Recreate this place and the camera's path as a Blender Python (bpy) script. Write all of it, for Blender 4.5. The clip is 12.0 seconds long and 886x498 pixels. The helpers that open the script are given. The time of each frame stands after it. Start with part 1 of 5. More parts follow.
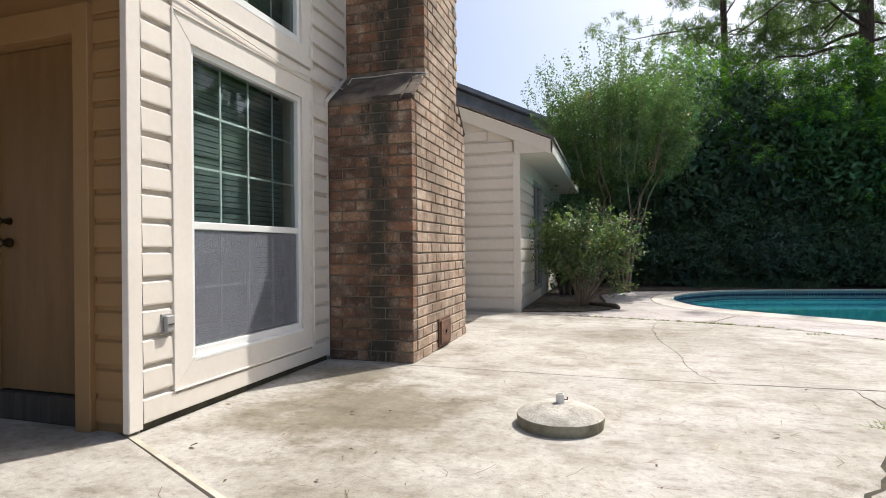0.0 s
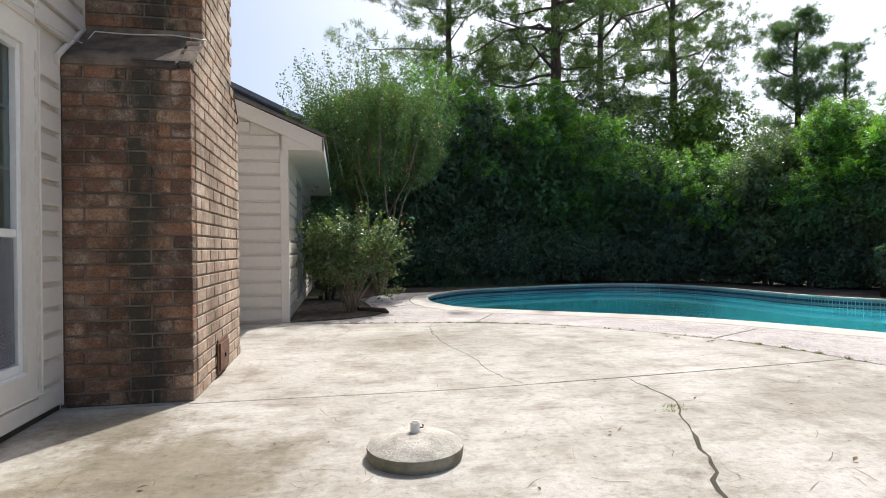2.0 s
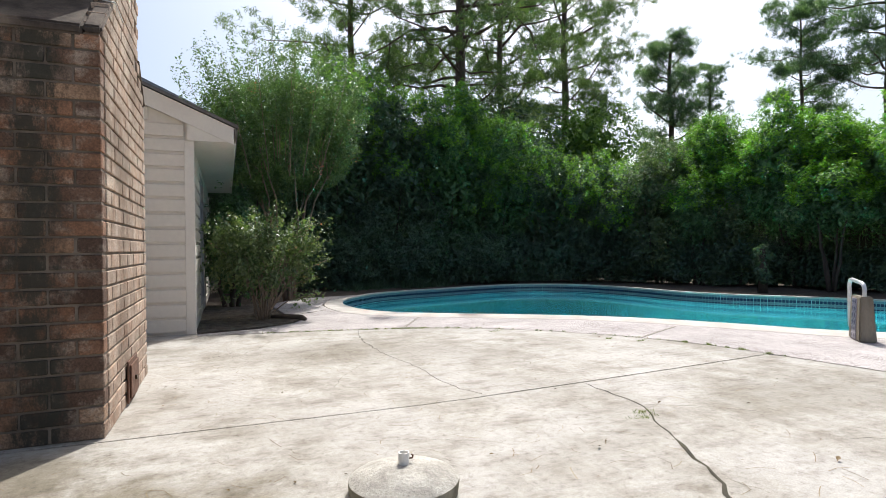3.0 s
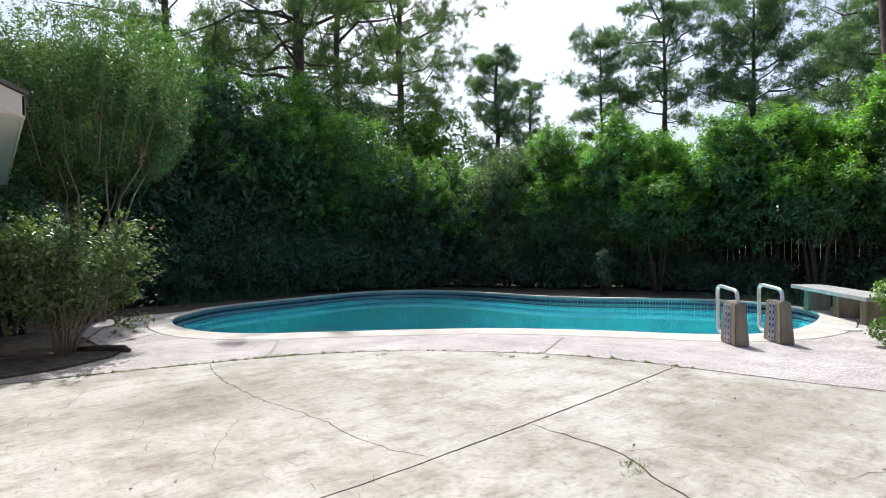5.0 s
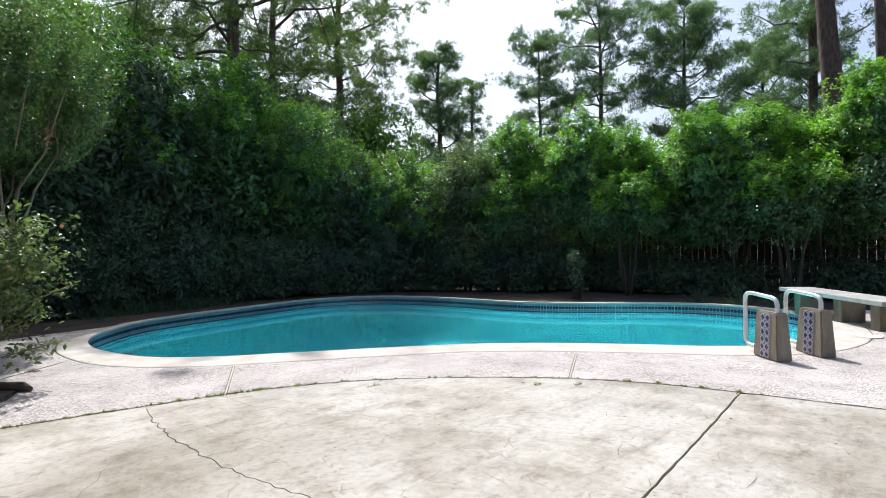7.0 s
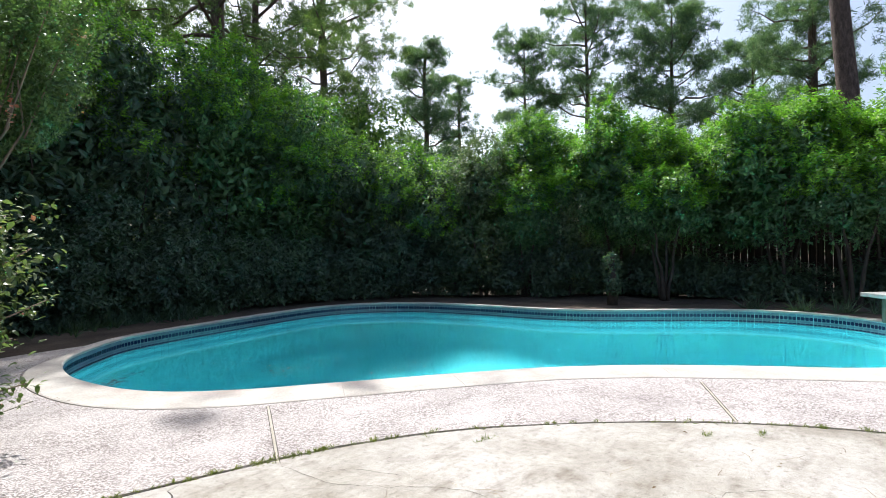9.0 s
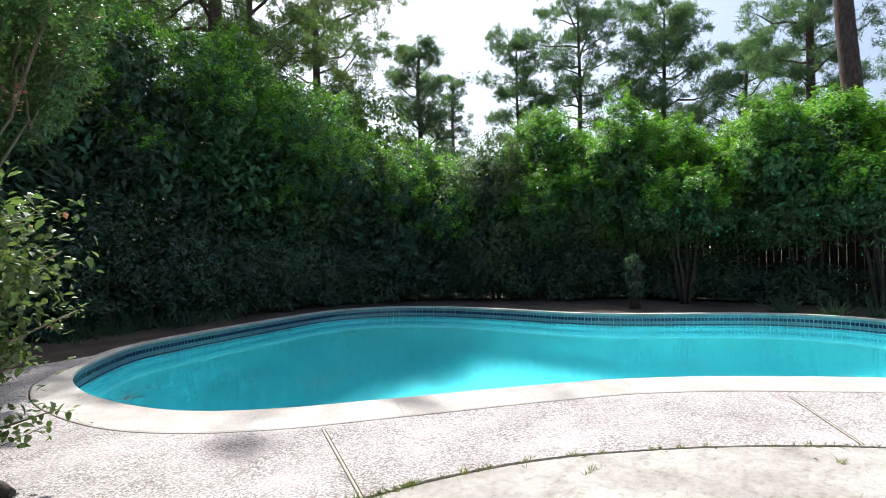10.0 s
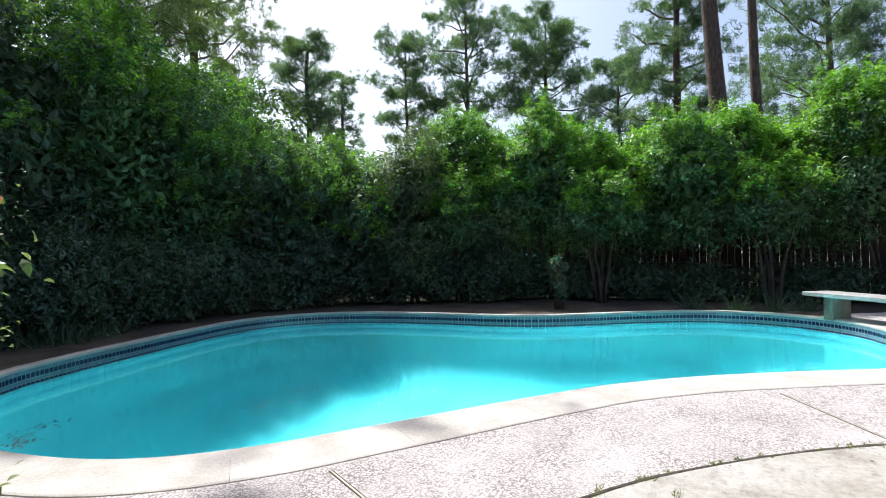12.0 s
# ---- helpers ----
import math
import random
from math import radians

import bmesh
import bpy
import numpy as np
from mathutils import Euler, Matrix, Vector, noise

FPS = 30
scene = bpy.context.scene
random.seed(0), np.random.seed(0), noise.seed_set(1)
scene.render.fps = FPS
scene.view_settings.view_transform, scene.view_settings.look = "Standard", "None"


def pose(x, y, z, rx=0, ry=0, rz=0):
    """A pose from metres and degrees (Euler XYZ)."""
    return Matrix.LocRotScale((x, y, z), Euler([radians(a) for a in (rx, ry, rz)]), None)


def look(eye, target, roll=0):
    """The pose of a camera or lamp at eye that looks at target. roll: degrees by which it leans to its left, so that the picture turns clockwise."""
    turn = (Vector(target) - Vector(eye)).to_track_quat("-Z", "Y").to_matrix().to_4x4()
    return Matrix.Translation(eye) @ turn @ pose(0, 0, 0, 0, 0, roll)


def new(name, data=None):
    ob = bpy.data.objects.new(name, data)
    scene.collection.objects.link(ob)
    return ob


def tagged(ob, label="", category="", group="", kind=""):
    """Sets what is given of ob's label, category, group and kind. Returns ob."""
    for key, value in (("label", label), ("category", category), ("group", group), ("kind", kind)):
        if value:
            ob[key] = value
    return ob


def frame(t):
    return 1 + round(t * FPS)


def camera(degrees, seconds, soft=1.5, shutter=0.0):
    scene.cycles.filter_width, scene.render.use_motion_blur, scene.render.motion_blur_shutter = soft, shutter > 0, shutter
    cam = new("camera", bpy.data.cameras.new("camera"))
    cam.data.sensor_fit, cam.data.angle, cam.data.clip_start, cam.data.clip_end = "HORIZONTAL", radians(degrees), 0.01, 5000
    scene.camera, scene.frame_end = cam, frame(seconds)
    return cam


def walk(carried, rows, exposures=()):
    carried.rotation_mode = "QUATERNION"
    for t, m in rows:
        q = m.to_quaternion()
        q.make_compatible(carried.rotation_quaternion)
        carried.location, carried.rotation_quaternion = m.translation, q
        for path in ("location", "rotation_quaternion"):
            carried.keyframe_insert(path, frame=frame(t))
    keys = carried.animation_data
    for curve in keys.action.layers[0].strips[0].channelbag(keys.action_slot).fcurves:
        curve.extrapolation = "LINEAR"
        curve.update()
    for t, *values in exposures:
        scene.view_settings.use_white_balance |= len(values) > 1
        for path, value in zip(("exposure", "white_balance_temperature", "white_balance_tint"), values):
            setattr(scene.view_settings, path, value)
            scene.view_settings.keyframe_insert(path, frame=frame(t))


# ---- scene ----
cam = camera(78.0, 12.0, 0.6)
PATH = [
    (0, (0.143, 1.089, 0.99), (-0.449, 3.0, 0.99), -0.5),
    (0.5, (0.007, 1.127, 0.995), (-0.327, 3.099, 0.994), -0.6),
    (1, (-0.148, 1.234, 1.022), (-0.244, 3.232, 1.02), -0.5),
    (1.5, (-0.319, 1.341, 1.037), (-0.191, 3.337, 1.034), -0.6),
    (2, (-0.503, 1.498, 1.039), (-0.134, 3.463, 1.036), -0.6),
    (2.5, (-0.673, 1.708, 1.053), (-0.1, 3.624, 1.049), -0.7),
    (3, (-0.853, 1.932, 1.06), (-0.117, 3.791, 1.056), -0.7),
    (3.5, (-1.004, 2.192, 1.084), (-0.08, 3.966, 1.08), -0.8),
    (5.5, (-0.987, 3.403, 1.187), (0.353, 4.887, 1.18), -0.9),
    (6, (-0.936, 3.716, 1.203), (0.457, 5.151, 1.196), -1.0),
    (6.5, (-0.84, 4.053, 1.201), (0.597, 5.444, 1.194), -1.0),
    (7, (-0.745, 4.412, 1.192), (0.71, 5.784, 1.185), -1.0),
    (9, (-0.458, 6.056, 1.2), (1.06, 7.358, 1.197), -1.1),
    (9.5, (-0.478, 6.458, 1.207), (1.052, 7.745, 1.206), -1.1),
    (10, (-0.522, 6.832, 1.219), (1.03, 8.094, 1.22), -1.1),
    (10.5, (-0.544, 7.156, 1.215), (1.042, 8.374, 1.218), -1.0),
    (11, (-0.585, 7.424, 1.214), (1.052, 8.572, 1.219), -1.1),
    (11.5, (-0.609, 7.666, 1.215), (1.111, 8.686, 1.217), -1.2),
    (12, (-0.58, 7.906, 1.223), (1.209, 8.801, 1.223), -1.2),
]
walk(cam, [(t, look(eye, target, roll)) for t, eye, target, roll in PATH],
     exposures=((0, 0.27, 6500, 10), (2.5, 0.22, 6350, 10), (5.5, 0.23, 6150, 10), (7.0, 0.27, 6150, 10), (9.0, 0.41, 6200, 10), (12.0, 0.41, 6150, 10)))

# ---- world, sun, exposure ----
SUN_DIR = Vector((0.321, 0.476, 0.819))
world = bpy.data.worlds.new("sky")
scene.world = world
world.use_nodes = True
wn = world.node_tree.nodes
wn.clear()
sky = wn.new("ShaderNodeTexSky")
sky.sky_type = "NISHITA"
sky.sun_disc = False
sky.sun_elevation = radians(55)
sky.sun_rotation = math.atan2(SUN_DIR.x, SUN_DIR.y)
sky.air_density, sky.dust_density, sky.ozone_density = 1.0, 4.6, 2.0
bg = wn.new("ShaderNodeBackground")
bg.inputs["Strength"].default_value = 0.15
wout = wn.new("ShaderNodeOutputWorld")
world.node_tree.links.new(sky.outputs[0], bg.inputs["Color"])
world.node_tree.links.new(bg.outputs[0], wout.inputs["Surface"])
lamp = bpy.data.lights.new("sun", "SUN")
lamp.energy, lamp.angle, lamp.color = 4.7, radians(0.6), (1.0, 0.965, 0.91)
sun = new("sun", lamp)
sun.matrix_world = look(SUN_DIR * 50, (0, 0, 0))


# ---- materials ----
def mat(name, rough=0.7, metal=0.0):
    m = bpy.data.materials.new(name)
    m.use_nodes = True
    b = m.node_tree.nodes["Principled BSDF"]
    b.inputs["Roughness"].default_value, b.inputs["Metallic"].default_value = rough, metal
    return m, m.node_tree.nodes, m.node_tree.links, b


def noise_tex(n, l, scale, detail=4.0, rough=0.6, space="Object", stretch=None):
    if space == "World":
        src = n.new("ShaderNodeNewGeometry").outputs["Position"]
    else:
        src = n.new("ShaderNodeTexCoord").outputs["Object"]
    if stretch:
        mp = n.new("ShaderNodeMapping")
        mp.inputs["Scale"].default_value = stretch
        l.new(src, mp.inputs["Vector"])
        src = mp.outputs[0]
    t = n.new("ShaderNodeTexNoise")
    t.inputs["Scale"].default_value, t.inputs["Detail"].default_value, t.inputs["Roughness"].default_value = scale, detail, rough
    l.new(src, t.inputs["Vector"])
    return t.outputs["Fac"]


def ramp(n, l, fac, stops):
    r = n.new("ShaderNodeValToRGB")
    while len(r.color_ramp.elements) < len(stops):
        r.color_ramp.elements.new(0.5)
    for e, (p, c) in zip(r.color_ramp.elements, stops):
        e.position, e.color = p, (*c, 1) if len(c) == 3 else c
    l.new(fac, r.inputs["Fac"])
    return r.outputs["Color"]


def mix(n, l, fac, a, b, mode="MIX"):
    x = n.new("ShaderNodeMix")
    x.data_type, x.blend_type = "RGBA", mode
    for sock, v in ((x.inputs[0], fac), (x.inputs[6], a), (x.inputs[7], b)):
        if isinstance(v, bpy.types.NodeSocket):
            l.new(v, sock)
        elif isinstance(v, (int, float)):
            sock.default_value = v
        else:
            sock.default_value = (*v, 1)
    return x.outputs[2]


def bump(n, l, b, height, strength=0.3, dist=0.01):
    x = n.new("ShaderNodeBump")
    x.inputs["Strength"].default_value, x.inputs["Distance"].default_value = strength, dist
    l.new(height, x.inputs["Height"])
    l.new(x.outputs[0], b.inputs["Normal"])


def two_tone(name, c1, c2, scale, rough=0.7, fine=60, bmp=0.2, space="World", metal=0.0, stretch=None, dist=0.004, grain=0.25):
    m, n, l, b = mat(name, rough, metal)
    big = noise_tex(n, l, scale, 5, 0.6, space, stretch)
    small = noise_tex(n, l, fine, 3, 0.6, space, stretch)
    col = ramp(n, l, big, [(0.35, c1), (0.68, c2)])
    g = ramp(n, l, small, [(0.3, (0.55, 0.55, 0.55)), (0.7, (1.1, 1.1, 1.1))])
    l.new(mix(n, l, grain, col, mix(n, l, 1.0, col, g, "MULTIPLY")), b.inputs["Base Color"])
    if bmp:
        bump(n, l, b, small, bmp, dist)
    return m


def concrete(name):
    m, n, l, b = mat(name, 0.85)
    big = noise_tex(n, l, 0.55, 6, 0.65, "World")
    blot = noise_tex(n, l, 1.5, 8, 0.72, "World", (1.0, 0.7, 1.0))
    streak = noise_tex(n, l, 3.4, 7, 0.72, "World", (0.8, 1.6, 1.0))
    speck = noise_tex(n, l, 24, 6, 0.75, "World")
    fine = noise_tex(n, l, 150, 3, 0.65, "World")
    base = ramp(n, l, big, [(0.3, (0.345, 0.325, 0.295)), (0.6, (0.46, 0.442, 0.415))])
    dirt = ramp(n, l, blot, [(0.44, (1.03, 1.03, 1.03)), (0.54, (0.88, 0.865, 0.83)), (0.68, (0.58, 0.545, 0.48))])
    scuff = ramp(n, l, streak, [(0.36, (1.08, 1.08, 1.08)), (0.53, (0.98, 0.97, 0.96)), (0.66, (0.68, 0.65, 0.61))])
    dots = ramp(n, l, speck, [(0.32, (0.58, 0.55, 0.51)), (0.44, (0.94, 0.94, 0.93)), (0.6, (1.08, 1.08, 1.07))])
    col = mix(n, l, 1.0, mix(n, l, 1.0, mix(n, l, 1.0, base, dirt, "MULTIPLY"), scuff, "MULTIPLY"), dots, "MULTIPLY")
    g = ramp(n, l, fine, [(0.3, (0.68, 0.67, 0.65)), (0.65, (1.1, 1.1, 1.09))])
    col = mix(n, l, 1.0, col, g, "MULTIPLY")
    # moss and tannin stains, each a ragged patch of its own
    geo = n.new("ShaderNodeNewGeometry")
    wob = noise_tex(n, l, 2.2, 7, 0.75, "World")
    for cx, cy, sx, sy, k in ((-1.4, 4.2, 1.1, 0.95, 0.95), (-1.85, 5.0, 0.6, 0.5, 0.8), (0.35, 7.6, 1.5, 0.9, 0.45), (2.9, 4.6, 1.1, 0.7, 0.5), (-0.6, 2.9, 1.2, 0.6, 0.4)):
        mp = n.new("ShaderNodeMapping")
        mp.vector_type = "POINT"
        mp.inputs["Location"].default_value = (-cx / sx, -cy / sy, 0)
        mp.inputs["Scale"].default_value = (1 / sx, 1 / sy, 0)
        l.new(geo.outputs["Position"], mp.inputs["Vector"])
        ln = n.new("ShaderNodeVectorMath")
        ln.operation = "LENGTH"
        l.new(mp.outputs[0], ln.inputs[0])
        ad = n.new("ShaderNodeMath")
        ad.operation = "MULTIPLY_ADD"
        ad.inputs[1].default_value = -0.5
        l.new(ln.outputs["Value"], ad.inputs[0])
        l.new(wob, ad.inputs[2])
        msk = ramp(n, l, ad.outputs[0], [(0.04, (0, 0, 0)), (0.3, (k, k, k))])
        col = mix(n, l, msk, col, mix(n, l, 1.0, col, (0.46, 0.42, 0.33), "MULTIPLY"))
    l.new(col, b.inputs["Base Color"])
    bump(n, l, b, fine, 0.35, 0.004)
    return m


def pebbles(name):
    m, n, l, b = mat(name, 0.9)
    big = noise_tex(n, l, 1.1, 6, 0.7, "World")
    patch = noise_tex(n, l, 2.3, 4, 0.65, "World")
    worm = noise_tex(n, l, 34, 2, 0.5, "World")
    fleck = noise_tex(n, l, 70, 4, 0.7, "World")
    base = ramp(n, l, big, [(0.32, (0.40, 0.365, 0.35)), (0.62, (0.56, 0.52, 0.50))])
    line = ramp(n, l, worm, [(0.42, (1.08, 1.08, 1.08)), (0.475, (0.37, 0.345, 0.33)), (0.52, (0.44, 0.41, 0.39)), (0.57, (1.05, 1.05, 1.05))])
    amount = ramp(n, l, patch, [(0.36, (0.4, 0.4, 0.4)), (0.6, (1, 1, 1))])
    tone = ramp(n, l, fleck, [(0.32, (0.42, 0.4, 0.38)), (0.46, (1, 1, 1)), (0.68, (1.16, 1.14, 1.12))])
    col = mix(n, l, amount, base, mix(n, l, 1.0, base, line, "MULTIPLY"))
    l.new(mix(n, l, 1.0, col, tone, "MULTIPLY"), b.inputs["Base Color"])
    bump(n, l, b, fleck, 0.8, 0.01)
    return m


def brick_mat(name, lit_side=False):
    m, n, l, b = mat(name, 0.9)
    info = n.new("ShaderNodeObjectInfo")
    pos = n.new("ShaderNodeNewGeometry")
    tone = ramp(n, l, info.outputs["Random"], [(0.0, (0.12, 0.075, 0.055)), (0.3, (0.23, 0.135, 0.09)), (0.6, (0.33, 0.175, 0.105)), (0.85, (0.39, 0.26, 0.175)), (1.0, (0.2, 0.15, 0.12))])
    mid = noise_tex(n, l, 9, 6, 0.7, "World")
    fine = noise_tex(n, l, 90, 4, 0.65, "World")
    lift = 0.14 if lit_side else 0.0
    # sun-facing copy: whitish wear, plus the sunlight put into a paler tone
    if lit_side:
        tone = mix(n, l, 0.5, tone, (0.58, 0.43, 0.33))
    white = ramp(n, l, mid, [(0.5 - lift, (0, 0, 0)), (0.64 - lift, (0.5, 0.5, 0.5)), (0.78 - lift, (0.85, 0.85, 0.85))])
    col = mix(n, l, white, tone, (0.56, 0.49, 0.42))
    g = ramp(n, l, fine, [(0.3, (0.5, 0.48, 0.46)), (0.65, (1.15, 1.12, 1.08))])
    col = mix(n, l, 1.0, col, g, "MULTIPLY")
    grime = noise_tex(n, l, 1.6, 6, 0.7, "World")
    col = mix(n, l, 1.0, col, ramp(n, l, grime, [(0.38, (0.5, 0.46, 0.42)), (0.58, (1.1, 1.08, 1.05))]), "MULTIPLY")
    # soot and algae: a run down the front and a band under the shoulder
    sep = n.new("ShaderNodeSeparateXYZ")
    l.new(pos.outputs["Position"], sep.inputs[0])
    run = noise_tex(n, l, 3.2, 9, 0.8, "World", (2.6, 2.6, 1.1))
    band = n.new("ShaderNodeMapRange")
    band.inputs[1].default_value, band.inputs[2].default_value = 1.9, 4.2
    l.new(sep.outputs["Z"], band.inputs[0])
    d = n.new("ShaderNodeMath")
    d.operation = "ADD"
    d.inputs[1].default_value = 1.83
    l.new(sep.outputs["X"], d.inputs[0])
    a = n.new("ShaderNodeMath")
    a.operation = "ABSOLUTE"
    l.new(d.outputs[0], a.inputs[0])
    near = n.new("ShaderNodeMapRange")
    near.inputs[1].default_value, near.inputs[2].default_value, near.inputs[3].default_value, near.inputs[4].default_value = 0.0, 0.3, 0.02 if lit_side else 0.32, 0.0
    l.new(a.outputs[0], near.inputs[0])
    s = n.new("ShaderNodeMath")
    s.operation = "MULTIPLY_ADD"
    s.inputs[1].default_value = 0.13
    l.new(band.outputs[0], s.inputs[0])
    l.new(near.outputs[0], s.inputs[2])
    t = n.new("ShaderNodeMath")
    l.new(run, t.inputs[0])
    l.new(s.outputs[0], t.inputs[1])
    stain = ramp(n, l, t.outputs[0], [(0.64, (0, 0, 0)), (0.8, (0.92, 0.92, 0.92))])
    l.new(mix(n, l, stain, col, (0.035, 0.035, 0.025)), b.inputs["Base Color"])
    bump(n, l, b, fine, 0.6, 0.006)
    return m


def leaf_mat(name, c1, c2, c3, gloss=0.35, trans=0.35):
    m, n, l, b = mat(name, gloss)
    b.inputs["Specular IOR Level"].default_value = 0.5
    geo = n.new("ShaderNodeNewGeometry")
    col = ramp(n, l, geo.outputs["Random Per Island"], [(0.0, c1), (0.55, c2), (1.0, c3)])
    clump = noise_tex(n, l, 1.3, 3, 0.6, "World")
    shade = ramp(n, l, clump, [(0.3, (0.6, 0.7, 0.76)), (0.7, (1.27, 1.25, 1.04))])
    col = mix(n, l, 1.0, col, shade, "MULTIPLY")
    l.new(col, b.inputs["Base Color"])
    tr = n.new("ShaderNodeBsdfTranslucent")
    l.new(mix(n, l, 1.0, col, (1.28, 1.6, 0.6), "MULTIPLY"), tr.inputs["Color"])
    ms = n.new("ShaderNodeMixShader")
    ms.inputs[0].default_value = trans
    l.new(b.outputs[0], ms.inputs[1])
    l.new(tr.outputs[0], ms.inputs[2])
    l.new(ms.outputs[0], n["Material Output"].inputs["Surface"])
    return m


def water_mat():
    m, n, l, b = mat("pool_water", 0.07)
    b.inputs["Base Color"].default_value = (0.26, 0.85, 0.9, 1)
    b.inputs["Transmission Weight"].default_value = 1.0
    b.inputs["IOR"].default_value = 1.33
    bump(n, l, b, noise_tex(n, l, 2.2, 3, 0.5, "World"), 0.012, 0.02)
    return m


def glass_mat():
    m, n, l, b = mat("window_glass", 0.02)
    b.inputs["Base Color"].default_value = (0.5, 0.62, 0.6, 1)
    b.inputs["Transmission Weight"].default_value = 1.0
    b.inputs["IOR"].default_value = 1.5
    return m


M_CONCRETE = concrete("patio_concrete")
M_PEBBLE = pebbles("exposed_aggregate")
M_COPING = two_tone("coping_concrete", (0.43, 0.39, 0.34), (0.6, 0.56, 0.505), 2.6, 0.8, 55, 0.4, grain=0.45)
M_SIDING = two_tone("cream_vinyl", (0.66, 0.60, 0.53), (0.715, 0.66, 0.585), 0.8, 0.45, 18, 0.05, grain=0.12)
M_TRIM = two_tone("cream_trim", (0.68, 0.625, 0.56), (0.74, 0.69, 0.62), 1.2, 0.5, 25, 0.05, grain=0.1)
M_WHITE = two_tone("white_frame", (0.72, 0.72, 0.70), (0.8, 0.8, 0.78), 2.0, 0.35, 30, 0.0, grain=0.1)
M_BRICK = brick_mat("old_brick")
# paler copy of old_brick, carrying the sunlight on the side face
M_BRICKLIT = brick_mat("lit_pale_brick", True)
M_MORTAR = two_tone("mortar", (0.13, 0.105, 0.08), (0.27, 0.22, 0.175), 6, 0.95, 80, 0.5)
M_CAP = two_tone("shoulder_mortar", (0.055, 0.042, 0.034), (0.21, 0.165, 0.125), 5, 0.95, 60, 0.6)
M_SHINGLE = two_tone("grey_shingle", (0.09, 0.08, 0.075), (0.2, 0.185, 0.175), 4, 0.95, 90, 0.6)
M_ROOF2 = two_tone("pale_shingle", (0.2, 0.21, 0.22), (0.32, 0.33, 0.35), 3, 0.9, 60, 0.4)
M_DOOR = two_tone("brown_door", (0.165, 0.088, 0.03), (0.215, 0.118, 0.042), 1.5, 0.55, 30, 0.1, stretch=(6, 6, 0.6))
M_TAN = two_tone("tan_siding", (0.27, 0.155, 0.062), (0.31, 0.18, 0.075), 1.0, 0.55, 20, 0.05, grain=0.1)
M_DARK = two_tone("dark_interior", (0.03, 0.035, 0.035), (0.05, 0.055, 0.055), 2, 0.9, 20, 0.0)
M_BLIND = two_tone("blind_slat", (0.13, 0.15, 0.15), (0.19, 0.21, 0.21), 3, 0.6, 20, 0.0)
M_SCREEN = two_tone("insect_screen", (0.11, 0.115, 0.135), (0.14, 0.145, 0.165), 2, 0.6, 300, 0.1)
M_BRASS = two_tone("dark_bronze", (0.05, 0.035, 0.02), (0.1, 0.07, 0.04), 20, 0.35, 60, 0.0, metal=0.8)
M_STEEL = two_tone("painted_steel", (0.62, 0.63, 0.63), (0.75, 0.76, 0.76), 6, 0.3, 60, 0.05, metal=0.35)
M_RUST = two_tone("rusty_iron", (0.10, 0.05, 0.03), (0.2, 0.1, 0.06), 12, 0.85, 80, 0.4)
M_GREY = two_tone("grey_plastic", (0.28, 0.27, 0.26), (0.38, 0.37, 0.36), 8, 0.6, 60, 0.1)
M_PIPE = two_tone("white_pipe", (0.68, 0.66, 0.61), (0.78, 0.76, 0.72), 8, 0.4, 60, 0.05)
M_CAST = two_tone("cast_concrete", (0.33, 0.305, 0.26), (0.58, 0.55, 0.48), 9, 0.9, 75, 0.7, dist=0.008, grain=0.6)
M_CASTSIDE = two_tone("stained_concrete", (0.14, 0.125, 0.08), (0.32, 0.29, 0.21), 8, 0.95, 70, 0.5)
M_POST = two_tone("weathered_cement", (0.15, 0.125, 0.09), (0.3, 0.26, 0.2), 5, 0.9, 50, 0.5, stretch=(1, 1, 0.4))
M_TILE_PALE = two_tone("pale_blue_tile", (0.10, 0.15, 0.20), (0.16, 0.21, 0.26), 10, 0.25, 60, 0.0)
M_TILE_DARK = two_tone("dark_blue_tile", (0.012, 0.02, 0.06), (0.02, 0.03, 0.08), 10, 0.2, 60, 0.0)
M_TILE_TEAL = two_tone("grey_blue_tile", (0.17, 0.215, 0.255), (0.25, 0.295, 0.33), 10, 0.25, 60, 0.0)
M_PLASTER = two_tone("pool_plaster", (0.55, 0.84, 0.88), (0.64, 0.90, 0.93), 0.7, 0.7, 14, 0.05, grain=0.15)
M_SOIL = two_tone("dark_soil", (0.06, 0.043, 0.03), (0.14, 0.105, 0.075), 1.2, 1.0, 30, 0.9, dist=0.02, grain=0.7)
M_MULCH = two_tone("mulch", (0.08, 0.064, 0.048), (0.25, 0.2, 0.15), 9, 1.0, 55, 1.0, dist=0.02, grain=0.8)
# joint dirt; also colours the painted shade strip under the siding
M_GAP = two_tone("joint_dirt", (0.04, 0.035, 0.025), (0.09, 0.08, 0.05), 8, 1.0, 60, 0.3)
M_WOODGREY = two_tone("weathered_wood", (0.035, 0.028, 0.022), (0.075, 0.06, 0.047), 2, 0.9, 20, 0.4, stretch=(8, 8, 0.5))
M_STRIP = two_tone("joint_wood", (0.38, 0.35, 0.27), (0.55, 0.51, 0.42), 5, 0.9, 60, 0.3)
M_BENCH = two_tone("pale_bench_concrete", (0.30, 0.29, 0.275), (0.40, 0.39, 0.37), 4, 0.85, 60, 0.3)
M_BARK = two_tone("pine_bark", (0.07, 0.05, 0.04), (0.19, 0.135, 0.105), 9, 0.95, 40, 0.9, dist=0.03, stretch=(1, 1, 0.35), grain=0.6)
